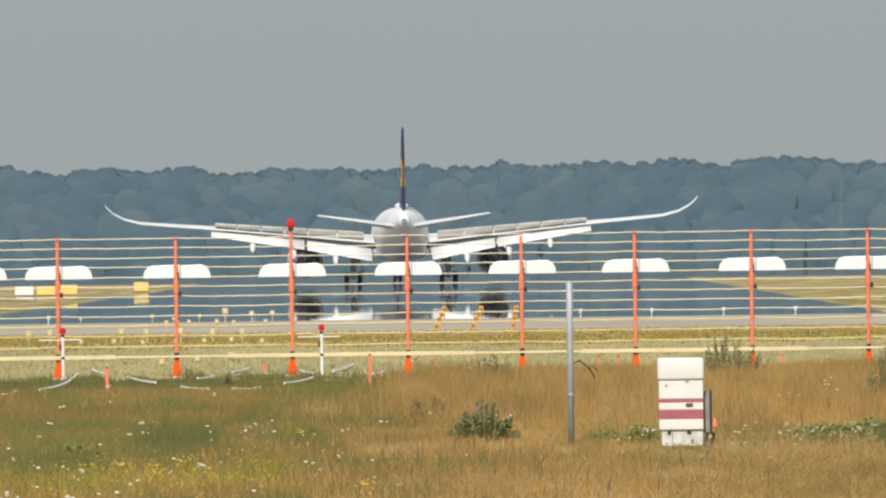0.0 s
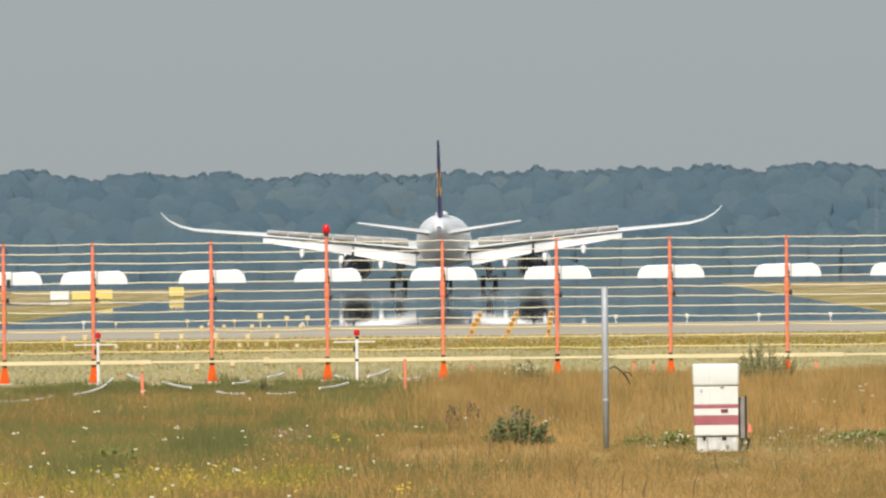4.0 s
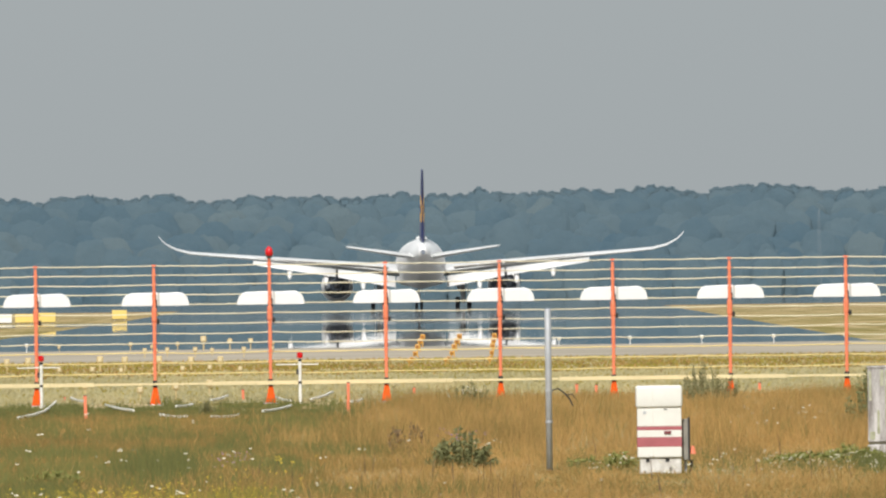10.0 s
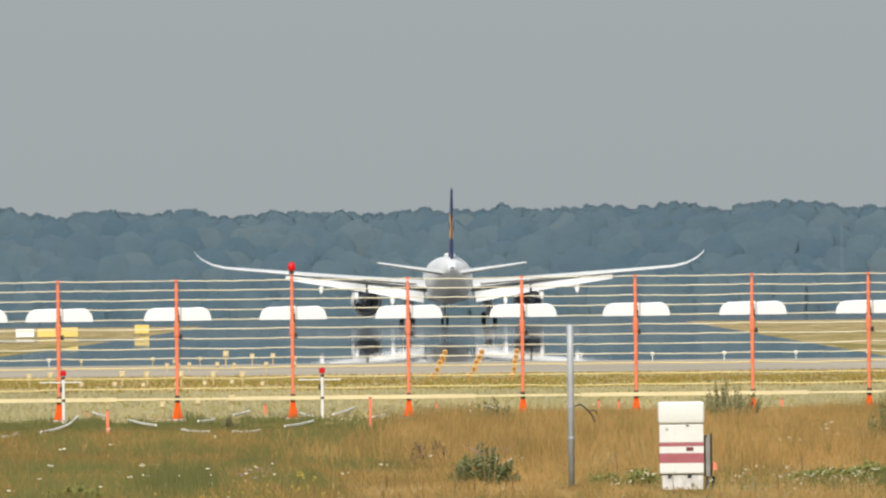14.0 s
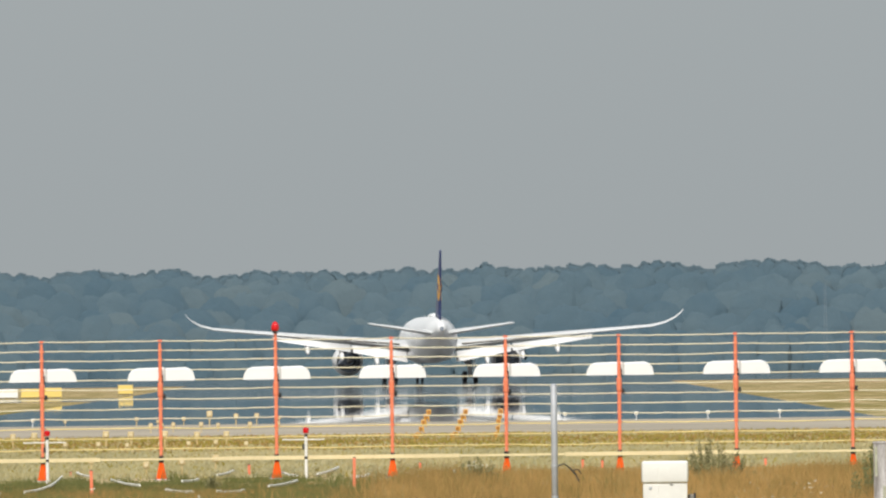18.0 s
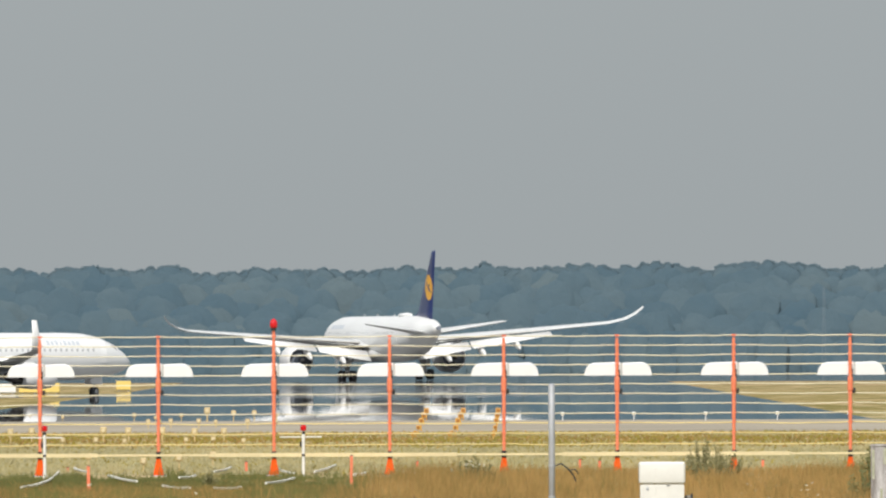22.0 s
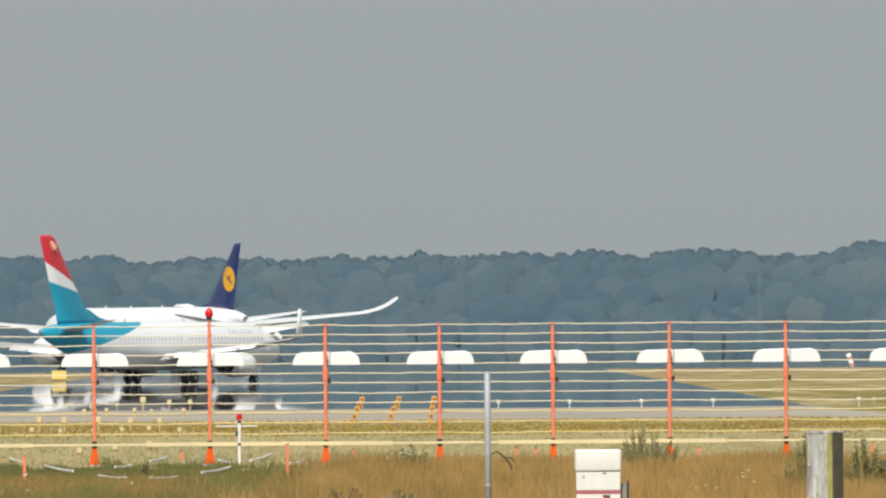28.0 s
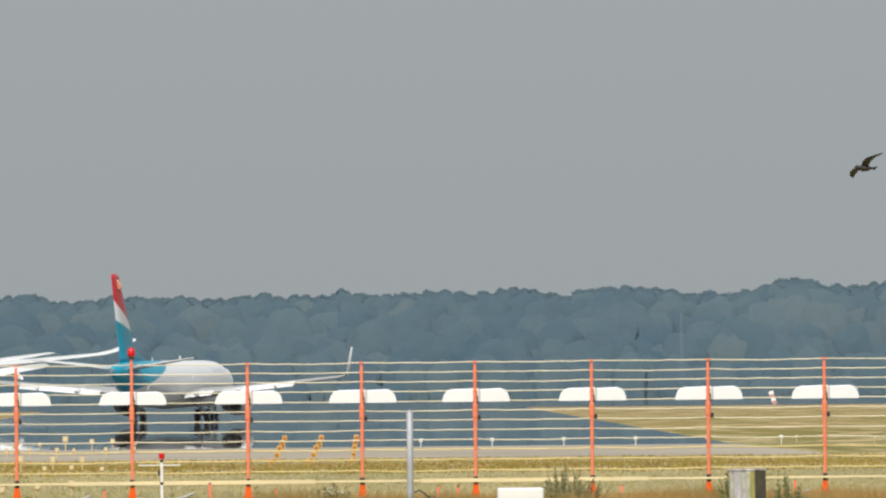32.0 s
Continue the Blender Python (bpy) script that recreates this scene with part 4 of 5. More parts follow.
        for x, y1, z, ln in ((7.2, -8.0, 2.75, 5.2), (11.8, -8.3, 3.4, 5.0), (16.3, -9.3, 4.2, 4.6)):
            part("flap_fairing", loft([ring_y(y1 + ln * k, s * x, z + dz, r, r * 1.5, 12) for k, dz, r in ((0, -0.3, 0.05), (0.15, -0.1, 0.26), (0.5, 0.35, 0.36), (0.8, 0.7, 0.3), (1, 0.95, 0.08))]), M_FLAP, a, "", True)
        # engine
        ex, ez = s * 10.4, 2.88
        nac = part("nacelle", loft([ring_y(y + 2.0, ex, ez, r, r, 28) for y, r in ((9.3, 1.62), (9.05, 1.78), (8.0, 1.98), (6.0, 2.02), (4.4, 1.88), (3.2, 1.62), (3.18, 1.55), (4.6, 1.66), (6.0, 1.6), (6.05, 0.3))], False), M_FLAP, a, "white engine nacelle", True)
        part("fan_duct", loft([ring_y(y + 2.0, ex, ez, r, r, 24) for y, r in ((3.75, 1.58), (3.8, 0.2))], False), M_DARK, nac)
        part("core", loft([ring_y(y + 2.0, ex, ez, r, r, 20) for y, r in ((5.2, 1.05), (3.2, 0.88), (2.2, 0.68), (2.18, 0.5))], True), M_DARK, nac, "", True)
        part("plug", loft([ring_y(y + 2.0, ex, ez, r, r, 14) for y, r in ((2.6, 0.42), (1.9, 0.3), (1.1, 0.04))]), M_STEEL, nac, "", True)
        part("intake", loft([ring_y(y + 2.0, ex, ez, r, r, 24) for y, r in ((8.6, 1.55), (8.55, 0.2))], False), M_DARK, nac)
        part("pylon", loft([[(ex - 0.2, y, z0), (ex + 0.2, y, z0), (ex + 0.2, y, z1), (ex - 0.2, y, z1)] for y, z0, z1 in ((9.5, 4.75, 4.95), (5, 4.6, 5.3), (1, 4.7, 5.2))]), M_WHITE, a)
        # main gear
        g = part("main_gear", tube([(s * 5.1, 0.3, 4.6), (s * 5.25, 0, 0.75)], [0.36, 0.3], 10), M_GEAR, a)
        part("brace", tube([(s * 3.4, 0.2, 4.2), (s * 5.2, 0, 1.9)], 0.18, 8), M_GEAR, g)
        part("gear_door", box(s * 5.75 - 0.05, s * 5.75 + 0.05, -1.2, 1.3, 1.7, 4.3, 0.03), M_WHITE, g)
        part("bogie", tube([(s * 5.25, 1.05, 0.72), (s * 5.25, -1.05, 0.72)], 0.16, 8), M_GEAR, g)
        for y in (-1.02, 1.02):
            wheel_set(a, s * 5.25, y, 0.7, 0.52, (-0.72, 0.72), "main_wheel")
    part("beacon", tube([(0, -2.0, 2.7), (0, -2.0, 2.45)], [0.2, 0.12], 10), M_LAMP, a, "red belly beacon")
    ng = part("nose_gear", tube([(0, 28.9, 3.2), (0, 28.7, 0.6)], [0.18, 0.12], 10), M_GEAR, a)
    for s in (-1, 1):
        part("gear_door", box(s * 0.6 - 0.03, s * 0.6 + 0.03, 27.8, 29.6, 1.7, 2.8, 0.02), M_WHITE, ng)
    wheel_set(a, 0, 28.7, 0.53, 0.36, (-0.32, 0.32), "nose_wheel")
    for s in (-1, 1):
        for y, cz, rx, rz in ((25.2, 5.45, 2.86, 2.95), (13.5, 5.5, 2.98, 3.05), (-3.8, 5.5, 2.98, 3.05), (-18.8, 5.81, 2.64, 2.74)):
            part("cabin_door", curved(s, y - 0.5, y + 0.5, 4.9, 6.9, cz, rx, rz), M_DOOR, a)
        for i in range(58):
            y = 24.0 - i * 0.74
            if any(abs(y - q) < 0.75 for q in (25.2, 13.5, -3.8, -18.8)):
                continue
            k = np.interp(y, [-23, -19, -15, -10, 24], [2.05, 2.53, 2.80, 2.865, 2.83])
            w = WINDOW(k, s, y, 6.35, M_GLASSP)
            w.parent = a
        part("cockpit_window", loft([[(s * x0, 30.95, 5.95), (s * x0, 31.5, 5.45), (s * x0 * 0.97, 31.4, 5.4), (s * x0 * 0.97, 30.9, 5.9)] for x0 in (0.2, 1.35)]), M_GLASS, a)
    for s in (-1, 1):
        for y0, y1 in ((15.0, 15.9), (16.2, 17.1), (17.4, 18.2), (18.5, 19.4), (19.7, 20.5), (20.8, 21.5), (21.7, 22.5)):
            part("title_bar", curved(s, y0, y1, 6.95, 7.45, 5.5, 2.97, 3.04), M_LETTER, a, "pale blue lettering")
    return tagged(a, "white wide-body airliner with navy fin, golden disc and lowered flaps", "airliner")


_win = {}


def WINDOW(k, s, y, z, glass):
    if glass.name not in _win:
        _win[glass.name] = mesh_of("window", box(-0.02, 0.02, -0.13, 0.13, -0.19, 0.19, 0.012, 1), glass)
    ob = new("window", _win[glass.name])
    ob.location = (s * k, y, z)
    return ob


def narrowbody():
    """Short-haul twin with winglets: white body, teal rear, tricolour fin."""
    a = new("narrow_body_airliner")
    secs = ((19.6, 2.75, 0.06, 0.06), (19.3, 2.77, 0.42, 0.4), (18.6, 2.86, 0.85, 0.85), (17.4, 3.05, 1.28, 1.35), (15.8, 3.22, 1.62, 1.75), (14, 3.3, 1.82, 1.97), (12, 3.32, 1.88, 2.02),
            (0, 3.32, 1.88, 2.02), (-7, 3.32, 1.88, 2.02), (-10, 3.4, 1.8, 1.93), (-13, 3.65, 1.5, 1.66), (-16, 4.02, 1.02, 1.22), (-18.4, 4.35, 0.55, 0.72), (-19.8, 4.5, 0.25, 0.28))
    part("fuselage", loft([ring_y(y, 0, z, rx, rz, 32) for y, z, rx, rz in secs]), M_LIV, a, "white body with teal rear end", True)
    part("exhaust", loft([ring_y(y, 0, 4.5, r, r, 12) for y, r in ((-19.75, 0.2), (-20.0, 0.18))]), M_DARK, a)
    part("belly_fairing", loft([ring_y(y, 0, 2.2, w, h, 16) for y, w, h in ((6.5, 0.3, 0.2), (4, 1.75, 0.95), (-2, 1.95, 1.05), (-5, 0.5, 0.4))]), M_BELLY, a, "", True)
    # fin drawn in its own space so that its bands follow its height
    fin = part("fin", loft([foil_side(y0, y1, z, t) for z, y0, y1, t in ((-5.4, 5.2, -1.5, 0.5), (-4.9, 4.7, -1.65, 0.48), (-3.9, 3.0, -1.95, 0.45), (-2.0, 1.3, -2.75, 0.4), (0.0, -0.3, -3.5, 0.32),
                         (1.95, -1.85, -4.25, 0.24), (2.2, -2.4, -4.3, 0.14))]), M_FINL, a, "teal, white and red banded fin", True)
    fin.location = (0, -15.6, 10.55)
    part("dorsal_fin", loft([foil_side(y0, y1, z, t) for z, y0, y1, t in ((5.1, -6.8, -13.0, 0.25), (5.75, -10.2, -13.0, 0.2), (6.4, -11.9, -13.2, 0.1))]), M_TEAL, a)
    for s in (-1, 1):
        part("fin_emblem", tube([(s * 0.15, -17.4, 11.3), (s * 0.16, -17.9, 11.7), (s * 0.14, -18.3, 12.2)], [0.08, 0.32, 0.12], 6), M_EMBLEM, fin).matrix_parent_inverse = Matrix.Translation((0, 15.6, -10.55))
        part("tailplane", loft([foil((s * x, y0, z), (s * x, y1, z), t) for x, y0, y1, z, t in ((0.8, -14.6, -18.4, 4.65, 0.4), (4, -17.0, -19.4, 5.1, 0.26), (7.1, -19.2, -20.6, 5.5, 0.14))]), M_WING, a, "", True)
        wr = ((1.5, 5.2, -2.6, 2.35, 1.0), (4.9, 3.0, -2.7, 2.62, 0.75), (9, 0.1, -3.3, 3.0, 0.5), (13.5, -2.9, -4.9, 3.45, 0.36), (16.6, -5.0, -6.2, 3.75, 0.26), (17.1, -5.4, -6.5, 3.9, 0.22), (17.4, -5.7, -6.7, 4.3, 0.18), (17.9, -6.6, -7.15, 6.35, 0.08))
        rings = [foil((s * x, y0, z + 0.06), (s * x, y1, z), t) for x, y0, y1, z, t in wr[:6]]
        part("wing", loft(rings), M_WINGN, a, "", True)
        wl = []
        for x, y0, y1, z, t in wr[5:]:
            wl.append([(s * (x + h * t * 0.8), y0 + (y1 - y0) * k, z) for k, h in ((0, 0), (0.2, 0.5), (0.6, 0.4), (1, 0.05), (1, -0.05), (0.6, -0.4), (0.2, -0.5))])
        part("winglet", loft(wl), M_WHITE, a, "tall white winglet", True)
        for x0, x1 in ((2.2, 4.6), (5.4, 12.2)):
            part("flap", loft([foil((s * x, np.interp(x, [2, 5, 12.5], [-2.3, -2.4, -4.2]), 2.4 + 0.093 * x - 0.1), (s * x, np.interp(x, [2, 5, 12.5], [-3.9, -3.8, -5.2]), 2.4 + 0.093 * x - 0.5), 0.2) for x in (x0, x1)]), M_WHITE, a, "", True)
        for x in (3.4, 7.2, 10.6):
            part("flap_fairing", loft([ring_y(y, s * x, 2.25 + 0.09 * x + dz, r, r * 1.3, 8) for y, dz, r in ((-4.9 - 0.1 * x, -0.1, 0.03), (-4.0, -0.15, 0.16), (-2.4, 0.0, 0.16), (-1.0, 0.1, 0.04))]), M_WHITE, a, "", True)
        ex, ez = s * 4.85, 1.62
        nac = part("nacelle", loft([ring_y(y, ex, ez, r, r * 0.97, 22) for y, r in ((6.4, 0.88), (6.25, 0.98), (5.4, 1.1), (4.0, 1.1), (2.6, 0.95), (2.58, 0.9), (3.6, 0.92), (3.65, 0.1))], False), M_WHITE, a, "white engine nacelle", True)
        part("fan_duct", loft([ring_y(y, ex, ez, r, r, 18) for y, r in ((5.9, 0.86), (5.85, 0.1))], False), M_DARK, nac)
        part("core", loft([ring_y(y, ex, ez, r, r, 16) for y, r in ((3.6, 0.6), (2.2, 0.5), (1.4, 0.35), (1.38, 0.2))]), M_STEEL, nac, "", True)
        part("pylon", box(ex - 0.12, ex + 0.12, 0.8, 4.6, 2.4, 2.85, 0.05), M_WHITE, a)
        g = part("main_gear", tube([(s * 2.86, 0, 2.6), (s * 2.86, 0, 0.55)], [0.13, 0.1], 8), M_GEAR, a)
        part("brace", tube([(s * 1.7, 0, 2.2), (s * 2.8, 0, 1.0)], 0.07, 6), M_GEAR, g)
        wheel_set(a, s * 2.86, 0, 0.56, 0.4, (-0.43, 0.43), "main_wheel")
        for i in range(42):
            y = 14.0 - i * 0.62
            if abs(y - 1.2) < 0.3:
                continue
            k = np.interp(y, [-13, -10, -7, 12, 14, 15], [1.46, 1.73, 1.81, 1.815, 1.75, 1.66])
            w = WINDOW(k, s, y, 3.85, M_GLASS)
            w.scale = (1, 0.8, 0.75)
            w.parent = a
        for y, cz, rx, rz in ((15.2, 3.25, 1.70, 1.84), (-12.6, 3.62, 1.55, 1.71)):
            part("cabin_door", curved(s, y - 0.42, y + 0.42, 2.8, 4.6, cz, rx, rz), M_LIV, a)
        part("cockpit_window", loft([[(s * x0, 17.1 - 0.3 * x0, 4.32), (s * x0, 17.75 - 0.4 * x0, 3.86), (s * x0 * 0.96, 17.65 - 0.4 * x0, 3.82), (s * x0 * 0.96, 17.0 - 0.3 * x0, 4.28)] for x0 in (0.1, 1.12)]), M_GLASS, a)
        for i, wbar in enumerate((0.34, 0.3, 0.28, 0.3, 0.14, 0.3, 0.28, 0.3)):
            y = 12.4 - i * 0.48
            part("title_bar", curved(s, y - wbar / 2, y + wbar / 2, 4.3, 4.62 + 0.07 * (i % 2), 3.32, 1.87, 2.01), M_LETTER, a, "pale blue-grey lettering")
    part("blade_antenna", box(-0.03, 0.03, 3.4, 3.8, 5.3, 5.75, 0.02), M_WHITE, a)
    part("blade_antenna", box(-0.03, 0.03, -6.2, -5.9, 5.3, 5.6, 0.02), M_WHITE, a)
    ng = part("nose_gear", tube([(0, 15.6, 2.0), (0, 15.6, 0.4)], [0.11, 0.08], 8), M_GEAR, a)
    part("gear_door", box(-0.42, -0.38, 14.9, 16.2, 0.95, 1.6, 0.015), M_WHITE, ng)
    part("gear_door", box(0.38, 0.42, 14.9, 16.2, 0.95, 1.6, 0.015), M_WHITE, ng)
    wheel_set(a, 0, 15.6, 0.35, 0.22, (-0.2, 0.2), "nose_wheel")
    return tagged(a, "white narrow-body airliner with teal tail and red-tipped fin", "airliner")


M_EMBLEM = mat("pale_orange_emblem", (0.80, 0.42, 0.28), 0.4, 0, 0.05, 1)
M_TEAL = mat("teal_paint", (0.012, 0.30, 0.44), 0.35, 0, 0.05, 0.5)
JET = widebody()
JET2 = narrowbody()
JET_ROWS = (
    (0, -4.67, 1827.8, -0.9),
    (1, -4.66, 1854.3, -0.8),
    (2, -4.63, 1880.6, -0.8),
    (3, -4.49, 1906.6, -0.3),
    (4.5, -3.68, 1944.4, 1.0),
    (6, -2.58, 1980.8, 1.0),
    (7, -1.77, 2003.6, 0.5),
    (8, -0.99, 2024.8, 0.4),
    (9, -0.37, 2044.4, 0.0),
    (10.5, 0.02, 2071.1, -0.7),
    (12, 0.25, 2095.3, -0.9),
    (13.5, 0.54, 2117.1, -0.8),
    (15, 0.52, 2136.8, -1.3),
    (16.5, 0.54, 2154.7, -1.9),
    (18, 0.30, 2171.2, -2.7),
    (19, -0.33, 2181.4, -4.6),
    (20, -1.42, 2191.1, -7.3),
    (21, -3.06, 2200.4, -9.7),
    (22, -5.27, 2209.6, -12.2),
    (23, -8.05, 2219.0, -14.4),
    (24, -11.38, 2228.7, -16.8),
    (25, -15.30, 2238.9, -19.0),
    (26, -19.59, 2249.5, -21.1),
    (27, -24.37, 2260.4, -22.8),
    (28, -29.48, 2271.6, -24.7),
    (29, -35.23, 2283.0, -26.2),
    (30, -41.23, 2294.5, -27.0),
    (31, -47.95, 2306.0, -28.0),
    (32, -54.99, 2317.5, -28.0),
)
JET2_ROWS = (
    (20, -49.41, 1395.7, 43.9),
    (21, -44.36, 1400.0, 46.2),
    (22, -39.73, 1404.2, 47.3),
    (23, -35.43, 1408.2, 46.5),
    (24, -31.30, 1412.2, 44.4),
    (25, -27.16, 1416.1, 42.3),
    (26, -23.30, 1419.8, 38.8),
    (27, -19.90, 1423.3, 34.2),
    (28, -17.20, 1426.5, 30.2),
    (29, -14.87, 1429.4, 25.8),
    (30, -12.88, 1432.0, 21.4),
    (31, -11.28, 1434.6, 18.0),
    (32, -9.82, 1437.2, 14.0),
)


# ---- birds ----
def bird(span, label):
    b = new("bird")
    h, q = span / 2, span / 1.05
    part("body", loft([ring_y(y * q, 0, z * q, r * q, r * q * 0.9, 10) for y, z, r in ((0.36, 0.03, 0.008), (0.33, 0.03, 0.03), (0.27, 0.035, 0.055), (0.2, 0.025, 0.05), (0.08, 0, 0.08), (-0.12, 0, 0.07), (-0.25, 0.01, 0.03), (-0.3, 0.01, 0.026))]), M_FEATH, b, "", True)
    part("tail", loft([[(x0 * q, y * q, 0.012 * q), (x1 * q, y * q, 0.012 * q), (x1 * q, y * q, 0.002 * q), (x0 * q, y * q, 0.002 * q)] for y, x0, x1 in ((-0.24, -0.03, 0.03), (-0.45, -0.07, 0.07))]), M_FEATH, b)
    wings = []
    for s in (-1, 1):
        rings = [[(s * x, y0 * q, 0.012 * q + z), (s * x, (y0 + y1) / 2 * q, 0.028 * q + z), (s * x, y1 * q, z), (s * x, (y0 + y1) / 2 * q, 0.004 * q + z)] for x, y0, y1, z in
                 ((0.03 * q, 0.13, -0.12, 0), (h * 0.35, 0.2, -0.1, 0.05 * h), (h * 0.6, 0.15, -0.12, 0.03 * h), (h * 0.85, 0.02, -0.16, -0.05 * h), (h, -0.13, -0.2, -0.1 * h))]
        w = part("wing", loft(rings), M_FEATHW, b, "", True)
        wings.append(w)
    return tagged(b, label, "bird"), wings


BIRD1, WINGS1 = bird(0.78, "grey-brown bird flapping low over the field")
BIRD2, WINGS2 = bird(0.45, "small grey bird flapping across the sky")
BIRD3, WINGS3 = bird(1.3, "brown bird of prey gliding with bent wings")


# ---- grass, flowers and bushes ----
M_WEED = mat("grey_green_weed", (0.30, 0.28, 0.13), 0.8, 0, 0.2, 3, 0, (0.18, 0.17, 0.075), 6, 0.4)
M_WEEDG = mat("bright_green_weed", (0.33, 0.33, 0.095), 0.8, 0, 0.2, 3, 0, (0.18, 0.2, 0.055), 6, 0.4)
for weed_mat in (M_WEED, M_WEEDG):
    leafy(weed_mat, 0.4)
M_SEED = mat("brown_seed_stalk", (0.14, 0.09, 0.045), 0.8, 0, 0.2, 3, 0, (0.08, 0.05, 0.03), 6, 0.4)


def smooth_noise(x, y, s):
    return noise.noise(Vector((x / s, y / s, 3.7)))


def blades(name, material, spots, label, cat="grass"):
    """Many thin bent blades in one mesh; spots are x, y, height, width, lean."""
    n = len(spots)
    a = np.array(spots)
    rng = np.random.RandomState(len(name) * 31 + n % 97)
    ang = rng.uniform(-0.5, 0.5, n)
    dx, dy = np.cos(ang) * a[:, 3] / 2, np.sin(ang) * a[:, 3] / 2
    base = np.interp(a[:, 1], np.linspace(100, 760, 67), [ground_z(y) for y in np.linspace(100, 760, 67)])
    lx, ly = a[:, 4], rng.uniform(-0.5, 0.5, n) * np.abs(a[:, 4])
    v = np.empty((n, 5, 3))
    for k, (h, w, l) in enumerate(((0, -1, 0), (0, 1, 0), (0.6, 0.8, 0.35), (0.6, -0.8, 0.35), (1, 0, 1))):
        v[:, k, 0] = a[:, 0] + w * dx + l * lx
        v[:, k, 1] = a[:, 1] + w * dy + l * ly
        v[:, k, 2] = base - 0.02 * (h == 0) + h * a[:, 2]
    me = bpy.data.meshes.new(name)
    me.vertices.add(n * 5)
    me.vertices.foreach_set("co", v.reshape(-1))
    i = np.arange(n)[:, None] * 5
    loops = np.concatenate([i + [[0, 1, 2, 3]], i + [[3, 2, 4]]], axis=1).reshape(-1)
    me.loops.add(n * 7)
    me.loops.foreach_set("vertex_index", loops.astype(np.int32))
    me.polygons.add(n * 2)
    starts = (np.arange(n)[:, None] * 7 + [[0, 4]]).reshape(-1)
    me.polygons.foreach_set("loop_start", starts.astype(np.int32))
    me.update(calc_edges=True)
    me.materials.append(material)
    ob = new(name, me)
    return tagged(ob, label, cat, kind="stuff")


def build_grass():
    rnd = random.Random(11)
    tan, green, straw, brown, vivid, yellow, stalks, pale = [], [], [], [], [], [], [], []
    for _ in range(270000):
        y = 128 + 222 * rnd.random() ** 0.9
        half = 0.03 * y + 1.2
        x = rnd.uniform(-half - 0.5, half + 0.045 * y * 0.35 + 1.5)
        u = x * PX / y
        # greener and shorter on one flank, tall and tan on the other
        side = (u + 60 + 2.3 * max(0.0, 212 - y)) / 260 + 1.1 * smooth_noise(x, y * 0.22, 2.2)
        k = smooth_noise(x + 40, y * 0.3, 1.1)
        if y > 333:
            continue
        flank = 0.5 - 0.95 * side + 0.5 * rnd.uniform(-0.5, 0.5)
        if flank > 0.5:
            close = min(max((198 - y) / 36, 0), 1)
            left = 0.4 * min(max((-540 - u) / 160, 0), 1) * (175 < y < 245)
            fringe = min(max((y - 288 + 14 * k) / 14, 0), 1)
            h = rnd.uniform(0.10, 0.26) * (1 + 0.5 * k) * (1 - 0.5 * fringe) * (1.0 if y < 316 else max(0.12, (334 - y) / 20))
            edge = fringe > 0.3 and rnd.random() < 0.75 * fringe + k
            gold = not edge and abs(y - 178 + 10 * k) < 9 + 4 * k and u < -300 + 160 * k and rnd.random() < 0.6
            (vivid if edge else yellow if gold else green if rnd.random() < 0.27 + 2.3 * k - 0.3 * close + left else brown if rnd.random() < 0.74 - 0.4 * close - 0.8 * k else tan).append((x, y, h, rnd.uniform(0.006, 0.012), rnd.gauss(0, 0.09)))
        else:
            close = min(max((202 - y) / 30, 0), 1)
            tall = min(max((y - 228) / 10, 0), 1) * min(max((334 - y) / 24, 0.1), 1)
            h = rnd.uniform(0.08, 0.19) + tall * rnd.uniform(0.12, 0.33) * (1 + 0.25 * k)
            if (180 < y < 209 and 365 < u < 475) or (185 < y < 213 and 195 < u < 250) or (195 < y < 226 and 765 < u < 875):
                h *= 0.4
            weedy = 0.35 if 205 < y < 224 and u > 250 else 0.03
            k2 = 0.6 * smooth_noise(x + 9, y * 0.13, 0.35) + 0.6 * smooth_noise(x - 9, y * 0.2, 0.9) + 0.5 * smooth_noise(x + 3, y * 0.1, 2.2)
            h *= 1 + 0.5 * k2
            (green if rnd.random() < weedy + 0.22 * max(k, 0) else brown if rnd.random() < 0.07 + 1.5 * max(k2, 0) + 0.22 * close else straw if rnd.random() < 0.7 * max(-k2 - 0.1, 0) * (1 - close) else tan).append((x, y, h, rnd.uniform(0.004, 0.009), rnd.gauss(0, 0.11)))
    for _ in range(42000):
        y = rnd.uniform(342, 440)
        x = rnd.uniform(-0.03 * y - 1, 0.042 * y + 1)
        k = smooth_noise(x, y * 0.12, 0.5)
        kind = straw if rnd.random() < (0.62 if y < 385 else 0.5) + 0.9 * k else pale if rnd.random() < 0.8 else yellow
        kind.append((x, y, rnd.uniform(0.04, 0.12) * (1 + 0.6 * k), rnd.uniform(0.02, 0.06), rnd.gauss(0, 0.06)))
    for _ in range(30000):
        y = rnd.uniform(440, 712)
        x = rnd.uniform(-0.03 * y - 1, 0.042 * y + 1)
        k = smooth_noise(x * 0.6, y * 0.05, 1.4)
        band = 0.55 * math.exp(-((y - 655) / 28) ** 2) + 0.5 * math.exp(-((y - 470) / 30) ** 2)
        kind = straw if rnd.random() < 0.10 + band + 0.6 * k else yellow if rnd.random() < 0.45 - 0.8 * k else brown if rnd.random() < 0.62 else tan
        kind.append((x, y, rnd.uniform(0.03, 0.11), rnd.uniform(0.03, 0.08), rnd.gauss(0, 0.05)))
